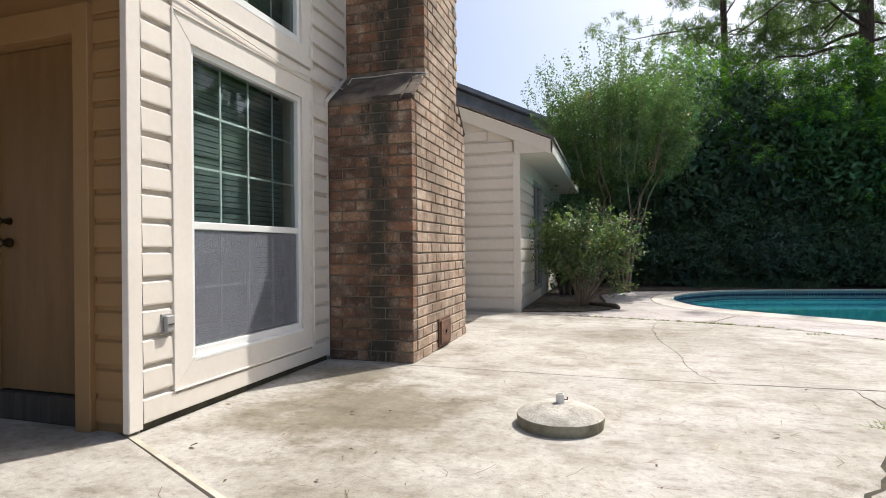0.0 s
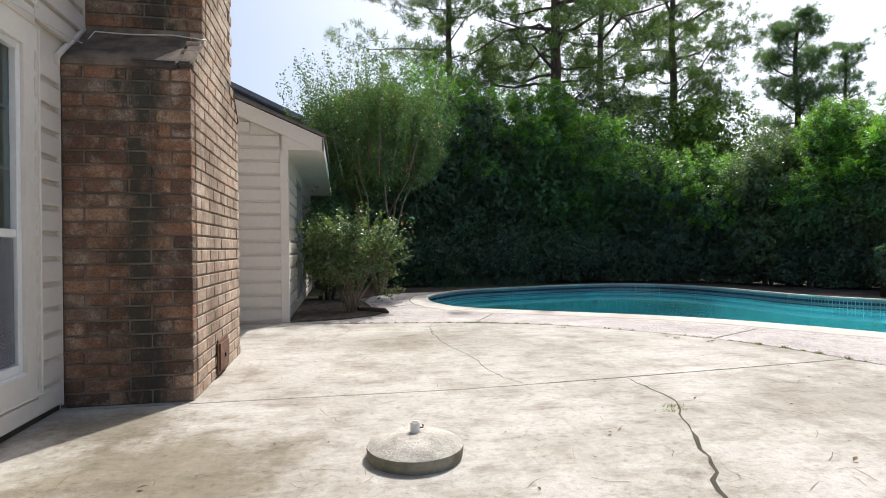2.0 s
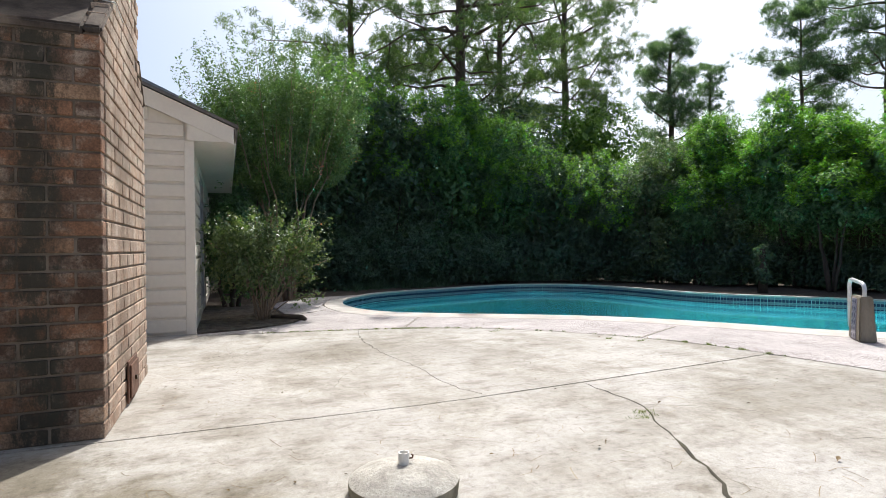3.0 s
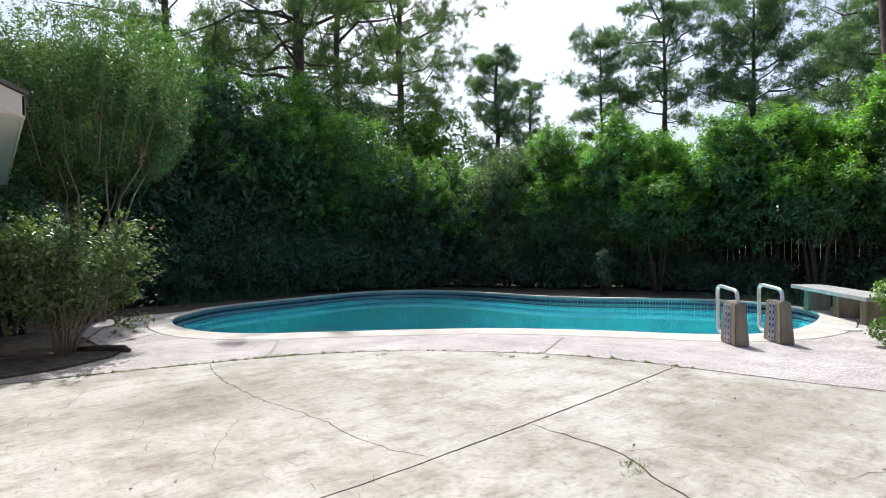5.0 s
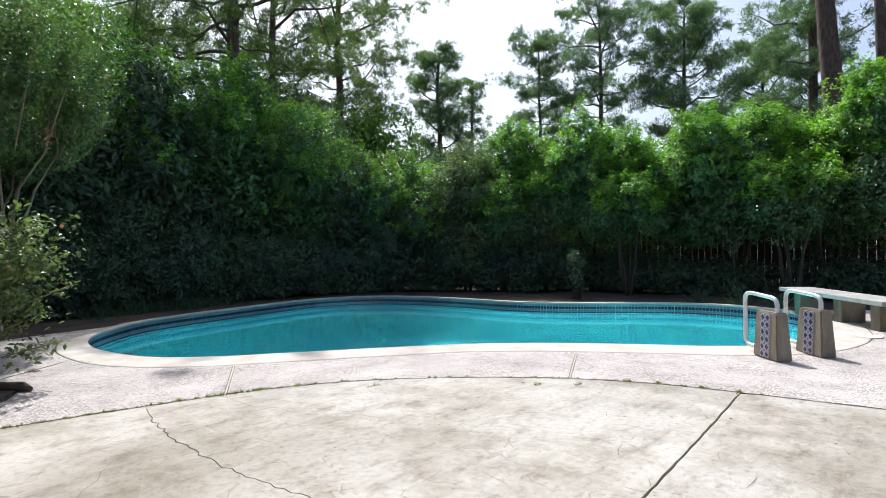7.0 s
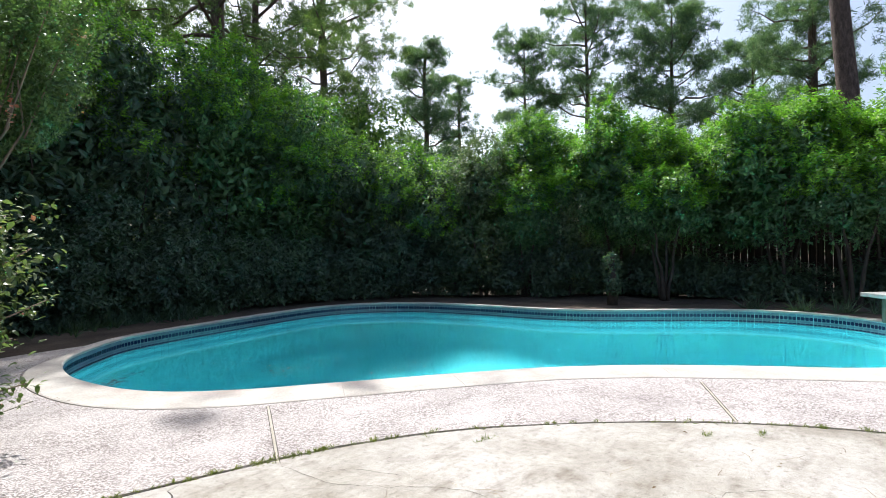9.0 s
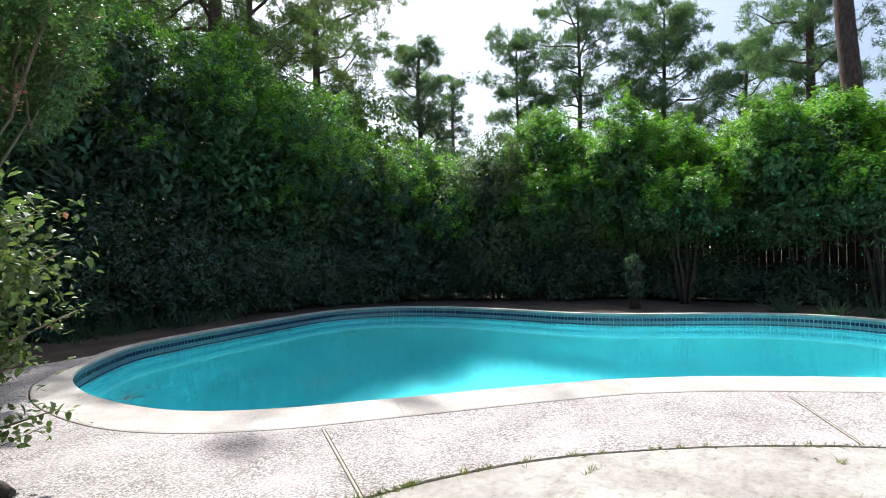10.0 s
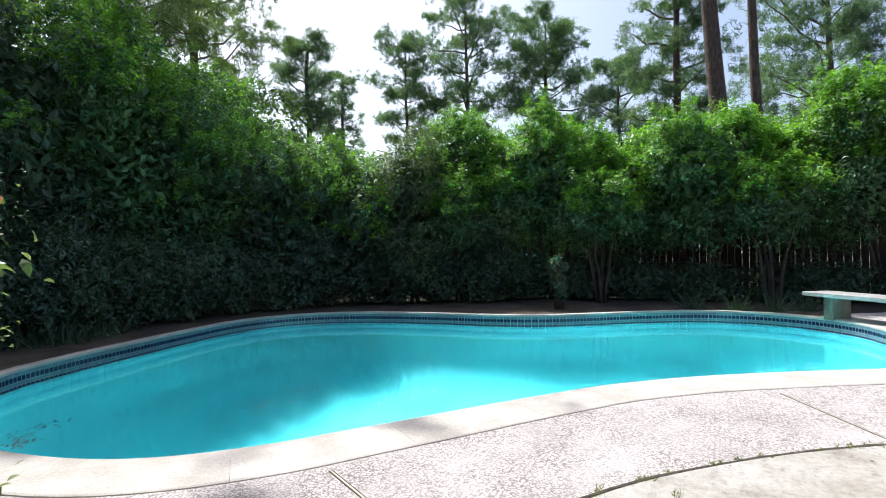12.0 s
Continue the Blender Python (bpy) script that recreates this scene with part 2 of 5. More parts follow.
M_TWIG = two_tone("smooth_bark", (0.17, 0.12, 0.085), (0.3, 0.23, 0.165), 6, 0.8, 40, 0.3, stretch=(1, 1, 0.4))
M_DARKTWIG = two_tone("dark_bark", (0.05, 0.04, 0.03), (0.1, 0.08, 0.06), 6, 0.9, 40, 0.3)
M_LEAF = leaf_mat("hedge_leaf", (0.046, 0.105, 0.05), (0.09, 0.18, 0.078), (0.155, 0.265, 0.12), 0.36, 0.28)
# young growth colour, brightened to carry the sunlight on the hedge tops
M_LITSHOOT = leaf_mat("lit_young_leaf", (0.12, 0.25, 0.025), (0.2, 0.38, 0.04), (0.33, 0.5, 0.09), 0.45, 0.4)
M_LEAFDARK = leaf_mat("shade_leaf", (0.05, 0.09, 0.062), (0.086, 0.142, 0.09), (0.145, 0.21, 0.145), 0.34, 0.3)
M_LEAFLIME = leaf_mat("lime_leaf", (0.065, 0.13, 0.025), (0.14, 0.25, 0.045), (0.27, 0.40, 0.1), 0.5, 0.26)
M_LEAFGREY = leaf_mat("grey_leaf", (0.08, 0.11, 0.06), (0.12, 0.165, 0.075), (0.22, 0.26, 0.15))
M_ROSE = leaf_mat("rose_leaf", (0.07, 0.105, 0.045), (0.13, 0.17, 0.08), (0.22, 0.245, 0.14))
M_MYRTLE = leaf_mat("myrtle_leaf", (0.07, 0.12, 0.052), (0.112, 0.172, 0.072), (0.17, 0.23, 0.12), 0.38, 0.36)
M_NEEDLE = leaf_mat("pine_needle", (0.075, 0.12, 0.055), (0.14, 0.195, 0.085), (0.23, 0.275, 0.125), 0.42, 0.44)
# bluer than pine_needle: the haze of distance put into the colour
M_NEEDLEHAZE = leaf_mat("hazy_needle", (0.085, 0.14, 0.105), (0.14, 0.21, 0.15), (0.225, 0.29, 0.195), 0.5, 0.42)
M_GRASS = leaf_mat("weed", (0.09, 0.12, 0.03), (0.16, 0.18, 0.05), (0.28, 0.27, 0.1))
M_PETAL = leaf_mat("pink_petal", (0.45, 0.12, 0.10), (0.5, 0.2, 0.17), (0.55, 0.35, 0.3))
M_LITTER = leaf_mat("dry_leaf", (0.10, 0.06, 0.03), (0.17, 0.11, 0.06), (0.28, 0.2, 0.12), 0.8, 0.1)
M_WATER = water_mat()
M_GLASS = glass_mat()


# ---- building helpers ----
def finish(name, me, material, parent=None, label=""):
    for m in material if isinstance(material, (list, tuple)) else [material]:
        me.materials.append(m)
    ob = new(name, me)
    if parent:
        ob.parent = parent
    if label:
        ob["label"] = label
    return ob


def part(name, bm, material, parent=None, label="", smooth=False):
    me = bpy.data.meshes.new(name)
    bm.normal_update()
    bm.to_mesh(me)
    bm.free()
    if smooth:
        me.shade_smooth()
    return finish(name, me, material, parent, label)


def raw(name, verts, faces, material, parent=None, label=""):
    me = bpy.data.meshes.new(name)
    me.from_pydata(verts, [], faces)
    me.update()
    return finish(name, me, material, parent, label)


def thing(name, at, label, category, group=""):
    ob = new(name)
    ob.location = at
    ob.empty_display_size = 0.1
    return tagged(ob, label, category, group)


def add_box(bm, lo, hi, bevel=0.0, mi=0):
    b = bmesh.new()
    bmesh.ops.create_cube(b, size=1.0)
    lo, hi = Vector(lo), Vector(hi)
    for v in b.verts:
        v.co = Vector([(lo[i] + hi[i]) / 2 + v.co[i] * (hi[i] - lo[i]) for i in range(3)])
    if bevel:
        bmesh.ops.bevel(b, geom=b.edges[:], offset=bevel, segments=1, affect="EDGES", profile=0.5)
    idx = {v: bm.verts.new(v.co) for v in b.verts}
    for f in b.faces:
        bm.faces.new([idx[v] for v in f.verts]).material_index = mi
    b.free()


def box(lo, hi, bevel=0.0):
    bm = bmesh.new()
    add_box(bm, lo, hi, bevel)
    return bm


def tube(bm, pts, radii, n=8, cap=True):
    pts = [Vector(p) for p in pts]
    rings = []
    side = None
    for i, p in enumerate(pts):
        d = (pts[min(i + 1, len(pts) - 1)] - pts[max(i - 1, 0)]).normalized()
        if side is None:
            side = d.orthogonal().normalized()
        side = (side - d * side.dot(d)).normalized()
        up = d.cross(side)
        r = radii[i] if isinstance(radii, (list, tuple)) else radii
        rings.append([bm.verts.new(p + (side * math.cos(a) + up * math.sin(a)) * r) for a in (2 * math.pi * k / n for k in range(n))])
    for a, b in zip(rings, rings[1:]):
        for k in range(n):
            f = bm.faces.new((a[k], a[(k + 1) % n], b[(k + 1) % n], b[k]))
            f.smooth = True
    if cap:
        bm.faces.new(rings[0][::-1])
        bm.faces.new(rings[-1])


def prism(outline, z0, z1):
    """A solid slab over an outline given in plan."""
    bm = bmesh.new()
    low = [bm.verts.new((x, y, z0)) for x, y in outline]
    high = [bm.verts.new((x, y, z1)) for x, y in outline]
    n = len(outline)
    for i in range(n):
        bm.faces.new((low[i], low[(i + 1) % n], high[(i + 1) % n], high[i]))
    bm.faces.new(high)
    bm.faces.new(low[::-1])
    bmesh.ops.recalc_face_normals(bm, faces=bm.faces[:])
    return bm


def holed(outer, inner, z0, z1):
    """A slab over an outline with a hole."""
    bm = bmesh.new()
    edges = []
    for loop in (outer, inner):
        vs = [bm.verts.new((x, y, z1)) for x, y in loop]
        edges += [bm.edges.new((a, b)) for a, b in zip(vs, vs[1:] + vs[:1])]
    bmesh.ops.triangle_fill(bm, use_beauty=True, edges=edges, normal=(0, 0, 1))
    if z0 < z1:
        rim = [e for e in bm.edges if e.is_boundary]
        got = bmesh.ops.extrude_edge_only(bm, edges=rim)["geom"]
        for v in got:
            if isinstance(v, bmesh.types.BMVert):
                v.co.z = z0
    bmesh.ops.recalc_face_normals(bm, faces=bm.faces[:])
    return bm


def smooth_loop(pts, per=8, closed=True):
    """A Catmull-Rom curve through points in plan."""
    out, n = [], len(pts)
    for i in range(n if closed else n - 1):
        if closed:
            p = [Vector(pts[(i + k) % n]) for k in (-1, 0, 1, 2)]
        else:
            p = [Vector(pts[min(max(i + k, 0), n - 1)]) for k in (-1, 0, 1, 2)]
        for s in range(per):
            t = s / per
            out.append(0.5 * (2 * p[1] + (p[2] - p[0]) * t + (2 * p[0] - 5 * p[1] + 4 * p[2] - p[3]) * t * t + (3 * p[1] - 3 * p[2] + p[3] - p[0]) * t ** 3))
    if not closed:
        out.append(Vector(pts[-1]))
    return out


def even_loop(loop, count):
    """The closed loop again, in equal steps."""
    pts = loop + loop[:1]
    lens = [0.0]
    for a, b in zip(pts, pts[1:]):
        lens.append(lens[-1] + (b - a).length)
    out, j = [], 0
    for i in range(count):
        d = lens[-1] * i / count
        while lens[j + 1] < d:
            j += 1
        out.append(pts[j].lerp(pts[j + 1], (d - lens[j]) / max(lens[j + 1] - lens[j], 1e-9)))
    return out


def offset_loop(loop, d):
    """Moved outward by d; the loop runs clockwise or not."""
    area = sum(a.x * b.y - b.x * a.y for a, b in zip(loop, loop[1:] + loop[:1]))
    s = 1 if area > 0 else -1
    n = len(loop)
    out = []
    for i in range(n):
        t = (loop[(i + 1) % n] - loop[i - 1]).normalized()
        out.append(loop[i] + Vector((t.y, -t.x)) * d * s)
    return out


def jagged(pts, step, amp, rng):
    """A cracked line through points in plan."""
    out = []
    for a, b in zip(pts, pts[1:]):
        a, b = Vector(a), Vector(b)
        k = max(1, int((b - a).length / step))
        side = Vector((-(b - a).y, (b - a).x)).normalized()
        for i in range(k):
            out.append(a.lerp(b, i / k) + side * (rng.uniform(-amp, amp) if i else 0))
    return out + [Vector(pts[-1])]


def leaves(name, centre, normal, size, aspect, material, parent, rnd, droop=0.0, label="", fine=False, turn=0.55):
    """A mesh of folded leaves at the given places, each facing roughly along its normal."""
    n = len(centre)
    nrm = normal + rnd.normal(0, turn, (n, 3))
    nrm /= np.linalg.norm(nrm, axis=1, keepdims=True) + 1e-9
    along = np.cross(nrm, rnd.normal(0, 1, (n, 3)))
    along /= np.linalg.norm(along, axis=1, keepdims=True) + 1e-9
    along[:, 2] -= droop
    across = np.cross(nrm, along)
    size = (size * rnd.uniform(0.6, 1.35, n))[:, None]
    shape = ((-0.5, 0, 0), (-0.2, 0.44, 0.09), (0.18, 0.36, 0.08), (0.5, 0, -0.06), (0.18, -0.36, 0.08), (-0.2, -0.44, 0.09)) if fine else ((-0.5, 0, 0), (0, 0.5, 0.1), (0.5, 0, 0), (0, -0.5, 0.1))
    v = np.empty((n, len(shape), 3))
    for k, (a, c, u) in enumerate(shape):
        v[:, k] = centre + along * size * a + across * size * aspect * c + nrm * size * u
    faces = np.arange(n * len(shape)).reshape(n, len(shape))
    return raw(name, v.reshape(-1, 3).tolist(), faces.tolist(), material, parent, label)


def lumpy(g, centre, radius, lumps, count, lump=(0.4, 0.7), depth=0.3, boxy=0.6, sprig=0.0):
    """Places and outward normals of leaves over a heap of uneven round lumps that fills an ellipsoid or a rounder box."""
    centre, radius = np.array(centre, float), np.array(radius, float)
    d = g.normal(0, 1, (lumps, 3))
    d /= np.linalg.norm(d, axis=1, keepdims=True)
    d = np.sign(d) * np.abs(d) ** boxy
    lr = g.uniform(*lump, (lumps, 1))
    lc = centre + d * np.maximum(radius - lr * 0.7, 0.05) * g.uniform(0.25, 1.0, (lumps, 1)) ** 0.5
    pos, nrm = [], []
    have = 0
    while have < count:
        pick = g.integers(0, lumps, count)
        u = g.normal(0, 1, (count, 3))
        u /= np.linalg.norm(u, axis=1, keepdims=True)
        p = lc[pick] + u * lr[pick] * (1 - depth * g.random((count, 1)) ** 1.5 + 0.18 * np.maximum(g.normal(0, 0.6, (count, 1)), 0))
        inside = np.zeros(count, bool)
        for c, r in zip(lc, lr):
            inside |= ((p - c) ** 2).sum(1) < (r[0] * 0.62) ** 2
        pos.append(p[~inside])
        nrm.append(u[~inside])
        have += len(pos[-1])
    pos, nrm = np.vstack(pos)[:count], np.vstack(nrm)[:count]
    if sprig:  # gather most leaves into sprigs that stand out from the lump
        few = count // 15
        at = g.integers(0, few, count)
        loose = g.random(count) < 0.25
        push = g.normal(0.03, 0.1, few)[at][:, None]
        tight = pos[at] + nrm[at] * push + g.normal(0, sprig, (count, 3))
        pos, nrm = np.where(loose[:, None], pos, tight), np.where(loose[:, None], nrm, nrm[at])
    return pos, nrm


# ---- plan ----
WALL_X, CORNER_Y, WING_X, WING_Y = -2.34, 3.38, -1.25, 9.6
POOL = [(1.25, 12.55), (1.29, 11.85), (1.43, 11.28), (1.68, 10.86), (2.07, 10.48), (2.53, 10.15), (2.95, 9.85), (3.38, 9.55), (3.83, 9.22), (4.36, 8.79), (4.95, 8.13), (5.4, 7.46),
        (5.68, 6.98), (5.97, 6.48), (6.45, 5.98), (7.1, 5.76), (7.85, 5.74), (8.65, 5.84), (9.45, 6.08), (10.08, 6.62), (10.45, 7.4), (10.42, 8.25), (10.08, 9.0), (9.55, 9.8), (9.05, 10.6),
        (8.78, 11.5), (8.7, 12.7), (8.5, 14.0), (8.05, 14.95), (7.35, 15.5), (6.5, 15.68), (5.3, 15.5), (4.2, 15.25), (3.3, 15.02), (2.5, 14.68), (1.75, 13.9), (1.4, 13.3)]
PATIO_EDGE = [(-1.2, 9.42), (-0.69, 9.3), (-0.1, 9.2), (0.52, 9.06), (1.28, 8.86), (1.74, 8.69), (2.18, 8.45), (2.59, 8.13), (3.1, 7.6), (3.54, 6.99), (3.83, 6.39), (3.98, 5.81), (4.09, 5.2), (4.2, 4.6), (4.32, 4.1), (4.42, 3.2), (4.45, 1.0), (4.45, -6.0)]
pool_in = even_loop(smooth_loop(POOL, 8), 232)


def coping_width(p):
    """Narrow along the far side, broad along the patio."""
    side = (p.x - 1.15) * (6.0 - 13.1) - (p.y - 13.1) * (9.9 - 1.15)
    return 0.09 + 0.21 * min(max((side + 8.0) / 6.5, 0.0), 1.0) + 0.0128 * min(max(side + 1.5, 0.0), 19.0)


def outward(loop, extra=0.0):
    far_edge = offset_loop(loop, 1.0)
    return [a + (b - a) * (coping_width(a) + extra) for a, b in zip(loop, far_edge)]


pool_out = outward(pool_in)
rng = random.Random(3)
nrng = np.random.default_rng(5)

# ---- ground ----
far = [(600 * math.cos(a), 600 * math.sin(a)) for a in (2 * math.pi * k / 48 for k in range(48))]
tagged(part("ground", holed(far, [tuple(p) for p in offset_loop(pool_in, 0.08)], -0.05, -0.05), M_SOIL), "dark leaf-strewn garden soil under the hedge", "ground", kind="structure")

# ---- patio slabs, split along their joints and cracks ----
patio = tagged(new("pavement"), "smooth pale concrete patio with stains and cracks", "patio", kind="structure")
edge = smooth_loop(PATIO_EDGE, 5, closed=False)
crack_a = jagged([(0.74, 8.98), (0.68, 8.75), (0.59, 8.15), (0.6, 7.6), (0.62, 7.15), (0.73, 6.53), (0.72, 6.1), (0.76, 5.72), (0.86, 5.45)], 0.055, 0.02, rng)
crack_b = jagged([(1.71, 5.50), (1.7, 5.12), (1.69, 4.8), (1.5, 4.45), (1.38, 4.16), (1.22, 3.82), (1.06, 3.56), (0.9, 3.1), (0.6, 2.45), (0.5, 2.005)], 0.085, 0.016, rng)
joint_y = jagged([(-2.6, 5.5), (-1.45, 5.47), (0.36, 5.43), (0.84, 5.45), (1.71, 5.50), (3.05, 5.60), (3.96, 5.68)], 0.07, 0.004, rng)
joint_p = [Vector(p) for p in ((-2.36, 3.40), (-1.383, 2.92), (3.0, 0.75), (9.0, -2.2))]


def cut(line, a, b):
    """The stretch of a line between the points nearest to a and b."""
    ia = min(range(len(line)), key=lambda i: (line[i] - Vector(a)).length)
    ib = min(range(len(line)), key=lambda i: (line[i] - Vector(b)).length)
    return line[ia:ib + 1] if ia <= ib else line[ib:ia + 1][::-1]


def shrunk(outline, d):
    loop = [Vector(p) for p in outline]
    return [tuple(p) for p in offset_loop(loop, -d)]


def low(line):
    return [p + Vector((0, -0.006)) for p in line]


def back(line):
    return [p + Vector((-0.009, -0.012)) for p in line]


e_a, e_b = (0.76, 8.98), (3.9, 5.68)
slab_outlines = [
    [Vector((-2.6, 9.9)), Vector((-1.2, 9.9))] + back(cut(edge, (-1.2, 9.42), e_a)) + crack_a[1:] + cut(joint_y, (0.84, 5.4), (-2.6, 5.49)),
    back(cut(edge, e_a, e_b)) + cut(joint_y, (3.96, 5.55), (0.84, 5.4))[1:] + crack_a[::-1][1:-1],
    low(cut(joint_y, (-2.6, 5.49), (1.71, 5.42))) + crack_b[1:] + [Vector((-1.383, 2.92)), Vector((-2.36, 3.40)), Vector((-2.6, 3.5))],
    low(cut(joint_y, (1.71, 5.42), (3.96, 5.55))) + back(cut(edge, e_b, (4.45, 1.0))[1:]) + [Vector((4.43, 0.06)), Vector((3.0, 0.76))] + crack_b[1:][::-1],
    [Vector((-2.6, 3.48)), Vector((-2.36, 3.385)), Vector((-1.39, 2.9)), Vector((3.0, 0.73)), Vector((4.4, 0.04)), Vector((4.45, -6)), Vector((-8, -6)), Vector((-8, 3.48))],
]
for o in slab_outlines:
    part("slab", prism(shrunk(o, 0.0035), -0.12, 0.0), M_CONCRETE, patio)


def ribbon(pts, width, z, rnd):
    bm = bmesh.new()
    pairs = []
    for i, p in enumerate(pts):
        t = (pts[min(i + 1, len(pts) - 1)] - pts[max(i - 1, 0)]).normalized()
        w = width * (rnd.uniform(0.3, 1.0) if 0 < i < len(pts) - 1 else 0.05)
        s = Vector((-t.y, t.x)) * w / 2
        pairs.append((bm.verts.new((*(p + s), z)), bm.verts.new((*(p - s), z))))
    for a, b in zip(pairs, pairs[1:]):
        bm.faces.new((a[0], a[1], b[1], b[0]))
    return bm


for pts, w in ([[(-1.5, 7.5), (-1.1, 7.69), (-0.77, 8.02)], 0.012], [[(1.25, 8.75), (1.3, 8.3), (1.62, 7.8), (1.75, 7.3)], 0.007], [[(1.7, 4.84), (2.1, 4.6), (2.35, 4.35)], 0.008],
               [[(0.2, 7.9), (-0.2, 7.3), (-0.35, 6.9)], 0.006], [[(-0.4, 8.6), (-0.55, 8.1), (-0.9, 7.6)], 0.007], [[(2.2, 3.9), (2.6, 3.75), (3.1, 3.7)], 0.008], [[(1.3, 8.55), (1.5, 8.35), (1.58, 8.1)], 0.008], [[(0.3, 6.9), (0.05, 6.5), (-0.1, 6.1)], 0.006], [[(-0.2, 4.9), (0.25, 4.75), (0.6, 4.5)], 0.006], [[(2.0, 6.9), (2.4, 6.75), (2.65, 6.5)], 0.007]):
    part("hairline_crack", ribbon(jagged(pts, 0.06, 0.02, rng), w * 0.6, 0.003, rng), M_GAP, patio)
for line, w in ((crack_b[2:14], 0.014), (crack_b[13:], 0.03), (crack_a[8:26], 0.012), (cut(joint_y, (1.0, 5.46), (3.9, 5.66)), 0.013)):
    part("crack_dirt", ribbon(line, w, 0.002, rng), M_GAP, patio, "dark dirt in the wide crack")
rim = [p + Vector((rng.uniform(-0.006, 0.006), rng.uniform(-0.006, 0.006))) for p in cut(edge, (-1.1, 9.4), (4.4, 1.2))]
part("joint_dirt", ribbon(rim, 0.03, 0.002, rng), M_GAP, patio, "dark soil in the joint round the patio")
part("joint_strip", prism([(-2.355, 3.418), (-1.38, 2.94), (2.9, 0.81), (2.89, 0.785), (-1.393, 2.915), (-2.37, 3.392)], -0.05, 0.003), M_STRIP, patio, "pale wooden strip in the joint")

# ---- pool deck, coping, tiles, basin and water ----
far_rim = [tuple(p) for p in even_loop(offset_loop(smooth_loop(POOL, 8), 0.17), 60)]
ia = min(range(60), key=lambda k: math.dist(far_rim[k], (10.2, 6.55)))
ib = min(range(60), key=lambda k: math.dist(far_rim[k], (1.9, 14.25)))
deck_outer = [tuple(p) for p in edge] + [(13, -6), (12.6, 3.0), (11.3, 4.9), (10.6, 6.0)] + far_rim[ia:ib + 1] + [(1.2, 14.3), (0.5, 14.1), (-0.1, 13.0), (0.0, 11.9), (0.05, 11.1), (0.2, 10.45), (0.05, 10.1), (-0.45, 9.72), (-1.2, 9.55)]
deck = tagged(part("deck", holed(deck_outer, [tuple(p) for p in outward(pool_in, 0.016)], -0.12, -0.002), M_PEBBLE), "pinkish exposed-aggregate deck round the pool", "pool deck", kind="structure")
for a, b in (((1.27, 8.8), (1.86, 9.86)), ((3.6, 6.97), (4.58, 7.46)), ((-0.0, 11.0), (0.75, 11.6))):
    a, b = Vector(a), Vector(b)
    s = Vector((-(b - a).y, (b - a).x)).normalized()
    for o, w, m, z in ((0.0, 0.012, M_STRIP, 0.002), (0.011, 0.004, M_GAP, 0.001), (-0.011, 0.004, M_GAP, 0.001)):
        q = [a + s * (o + w / 2), b + s * (o + w / 2), b + s * (o - w / 2), a + s * (o - w / 2)]
        part("joint_strip", prism([tuple(p) for p in q], -0.02, z), m, deck)

pool = tagged(new("pool"), "kidney-shaped swimming pool with turquoise plaster and a blue tile band", "swimming pool", kind="structure")
N = len(pool_in)
SEG = 8
for k in range(0, N, SEG):
    idx = [(k + i) % N for i in range(SEG + 1)]
    ins, outs = offset_loop(pool_in, -0.012), pool_out
    prof = []
    for i in idx:
        a, c = ins[i], outs[i]
        prof.append([(*a.lerp(c, f), z) for f, z in ((0.0, -0.03), (0.0, -0.01), (0.05, 0.002), (0.5, 0.006), (0.97, 0.004), (1.0, -0.002), (1.0, -0.06))])
    d0 = (Vector(prof[1][0]) - Vector(prof[0][0])).normalized() * 0.001
    bm = bmesh.new()
    rows = []
    for j, ring in enumerate(prof):
        sh = d0 if j == 0 else (-d0 if j == SEG else Vector((0, 0, 0)))
        rows.append([bm.verts.new(Vector(p) + sh) for p in ring])
    for a, b in zip(rows, rows[1:]):
        for i in range(6):
            bm.faces.new((a[i], b[i], b[i + 1], a[i + 1]))
        bm.faces.new((a[6], b[6], b[0], a[0]))
    bm.faces.new(rows[0][::-1])
    bm.faces.new(rows[-1])
    bmesh.ops.recalc_face_normals(bm, faces=bm.faces[:])
    part("coping_stone", bm, M_COPING, pool)

basin = bmesh.new()
rings = []
for d, z in ((0.0, -0.03), (0.0, -0.55), (-0.05, -0.78), (-0.2, -0.92), (-0.45, -0.97), (-0.5, -1.02), (-1.1, -1.25)):
    rings.append([basin.verts.new((p.x, p.y, z)) for p in offset_loop(pool_in, d)])
for a, b in zip(rings, rings[1:]):
    for i in range(N):
        basin.faces.new((a[i], a[(i + 1) % N], b[(i + 1) % N], b[i])).smooth = True
bmesh.ops.triangle_fill(basin, use_beauty=True, edges=[basin.edges.get((rings[-1][i], rings[-1][(i + 1) % N])) for i in range(N)], normal=(0, 0, 1))
bmesh.ops.recalc_face_normals(basin, faces=basin.faces[:])
part("basin", basin, M_PLASTER, pool)
water = tagged(part("water", prism([tuple(p) for p in offset_loop(pool_in, 0.004)], -0.222, -0.22), M_WATER), "clear turquoise pool water, still", "water", kind="structure")
water.visible_shadow = False

# one tile, built flat and shared
t_in = even_loop(smooth_loop(POOL, 8), 240)
TW = sum((b - a).length for a, b in zip(t_in, t_in[1:] + t_in[:1])) / 240


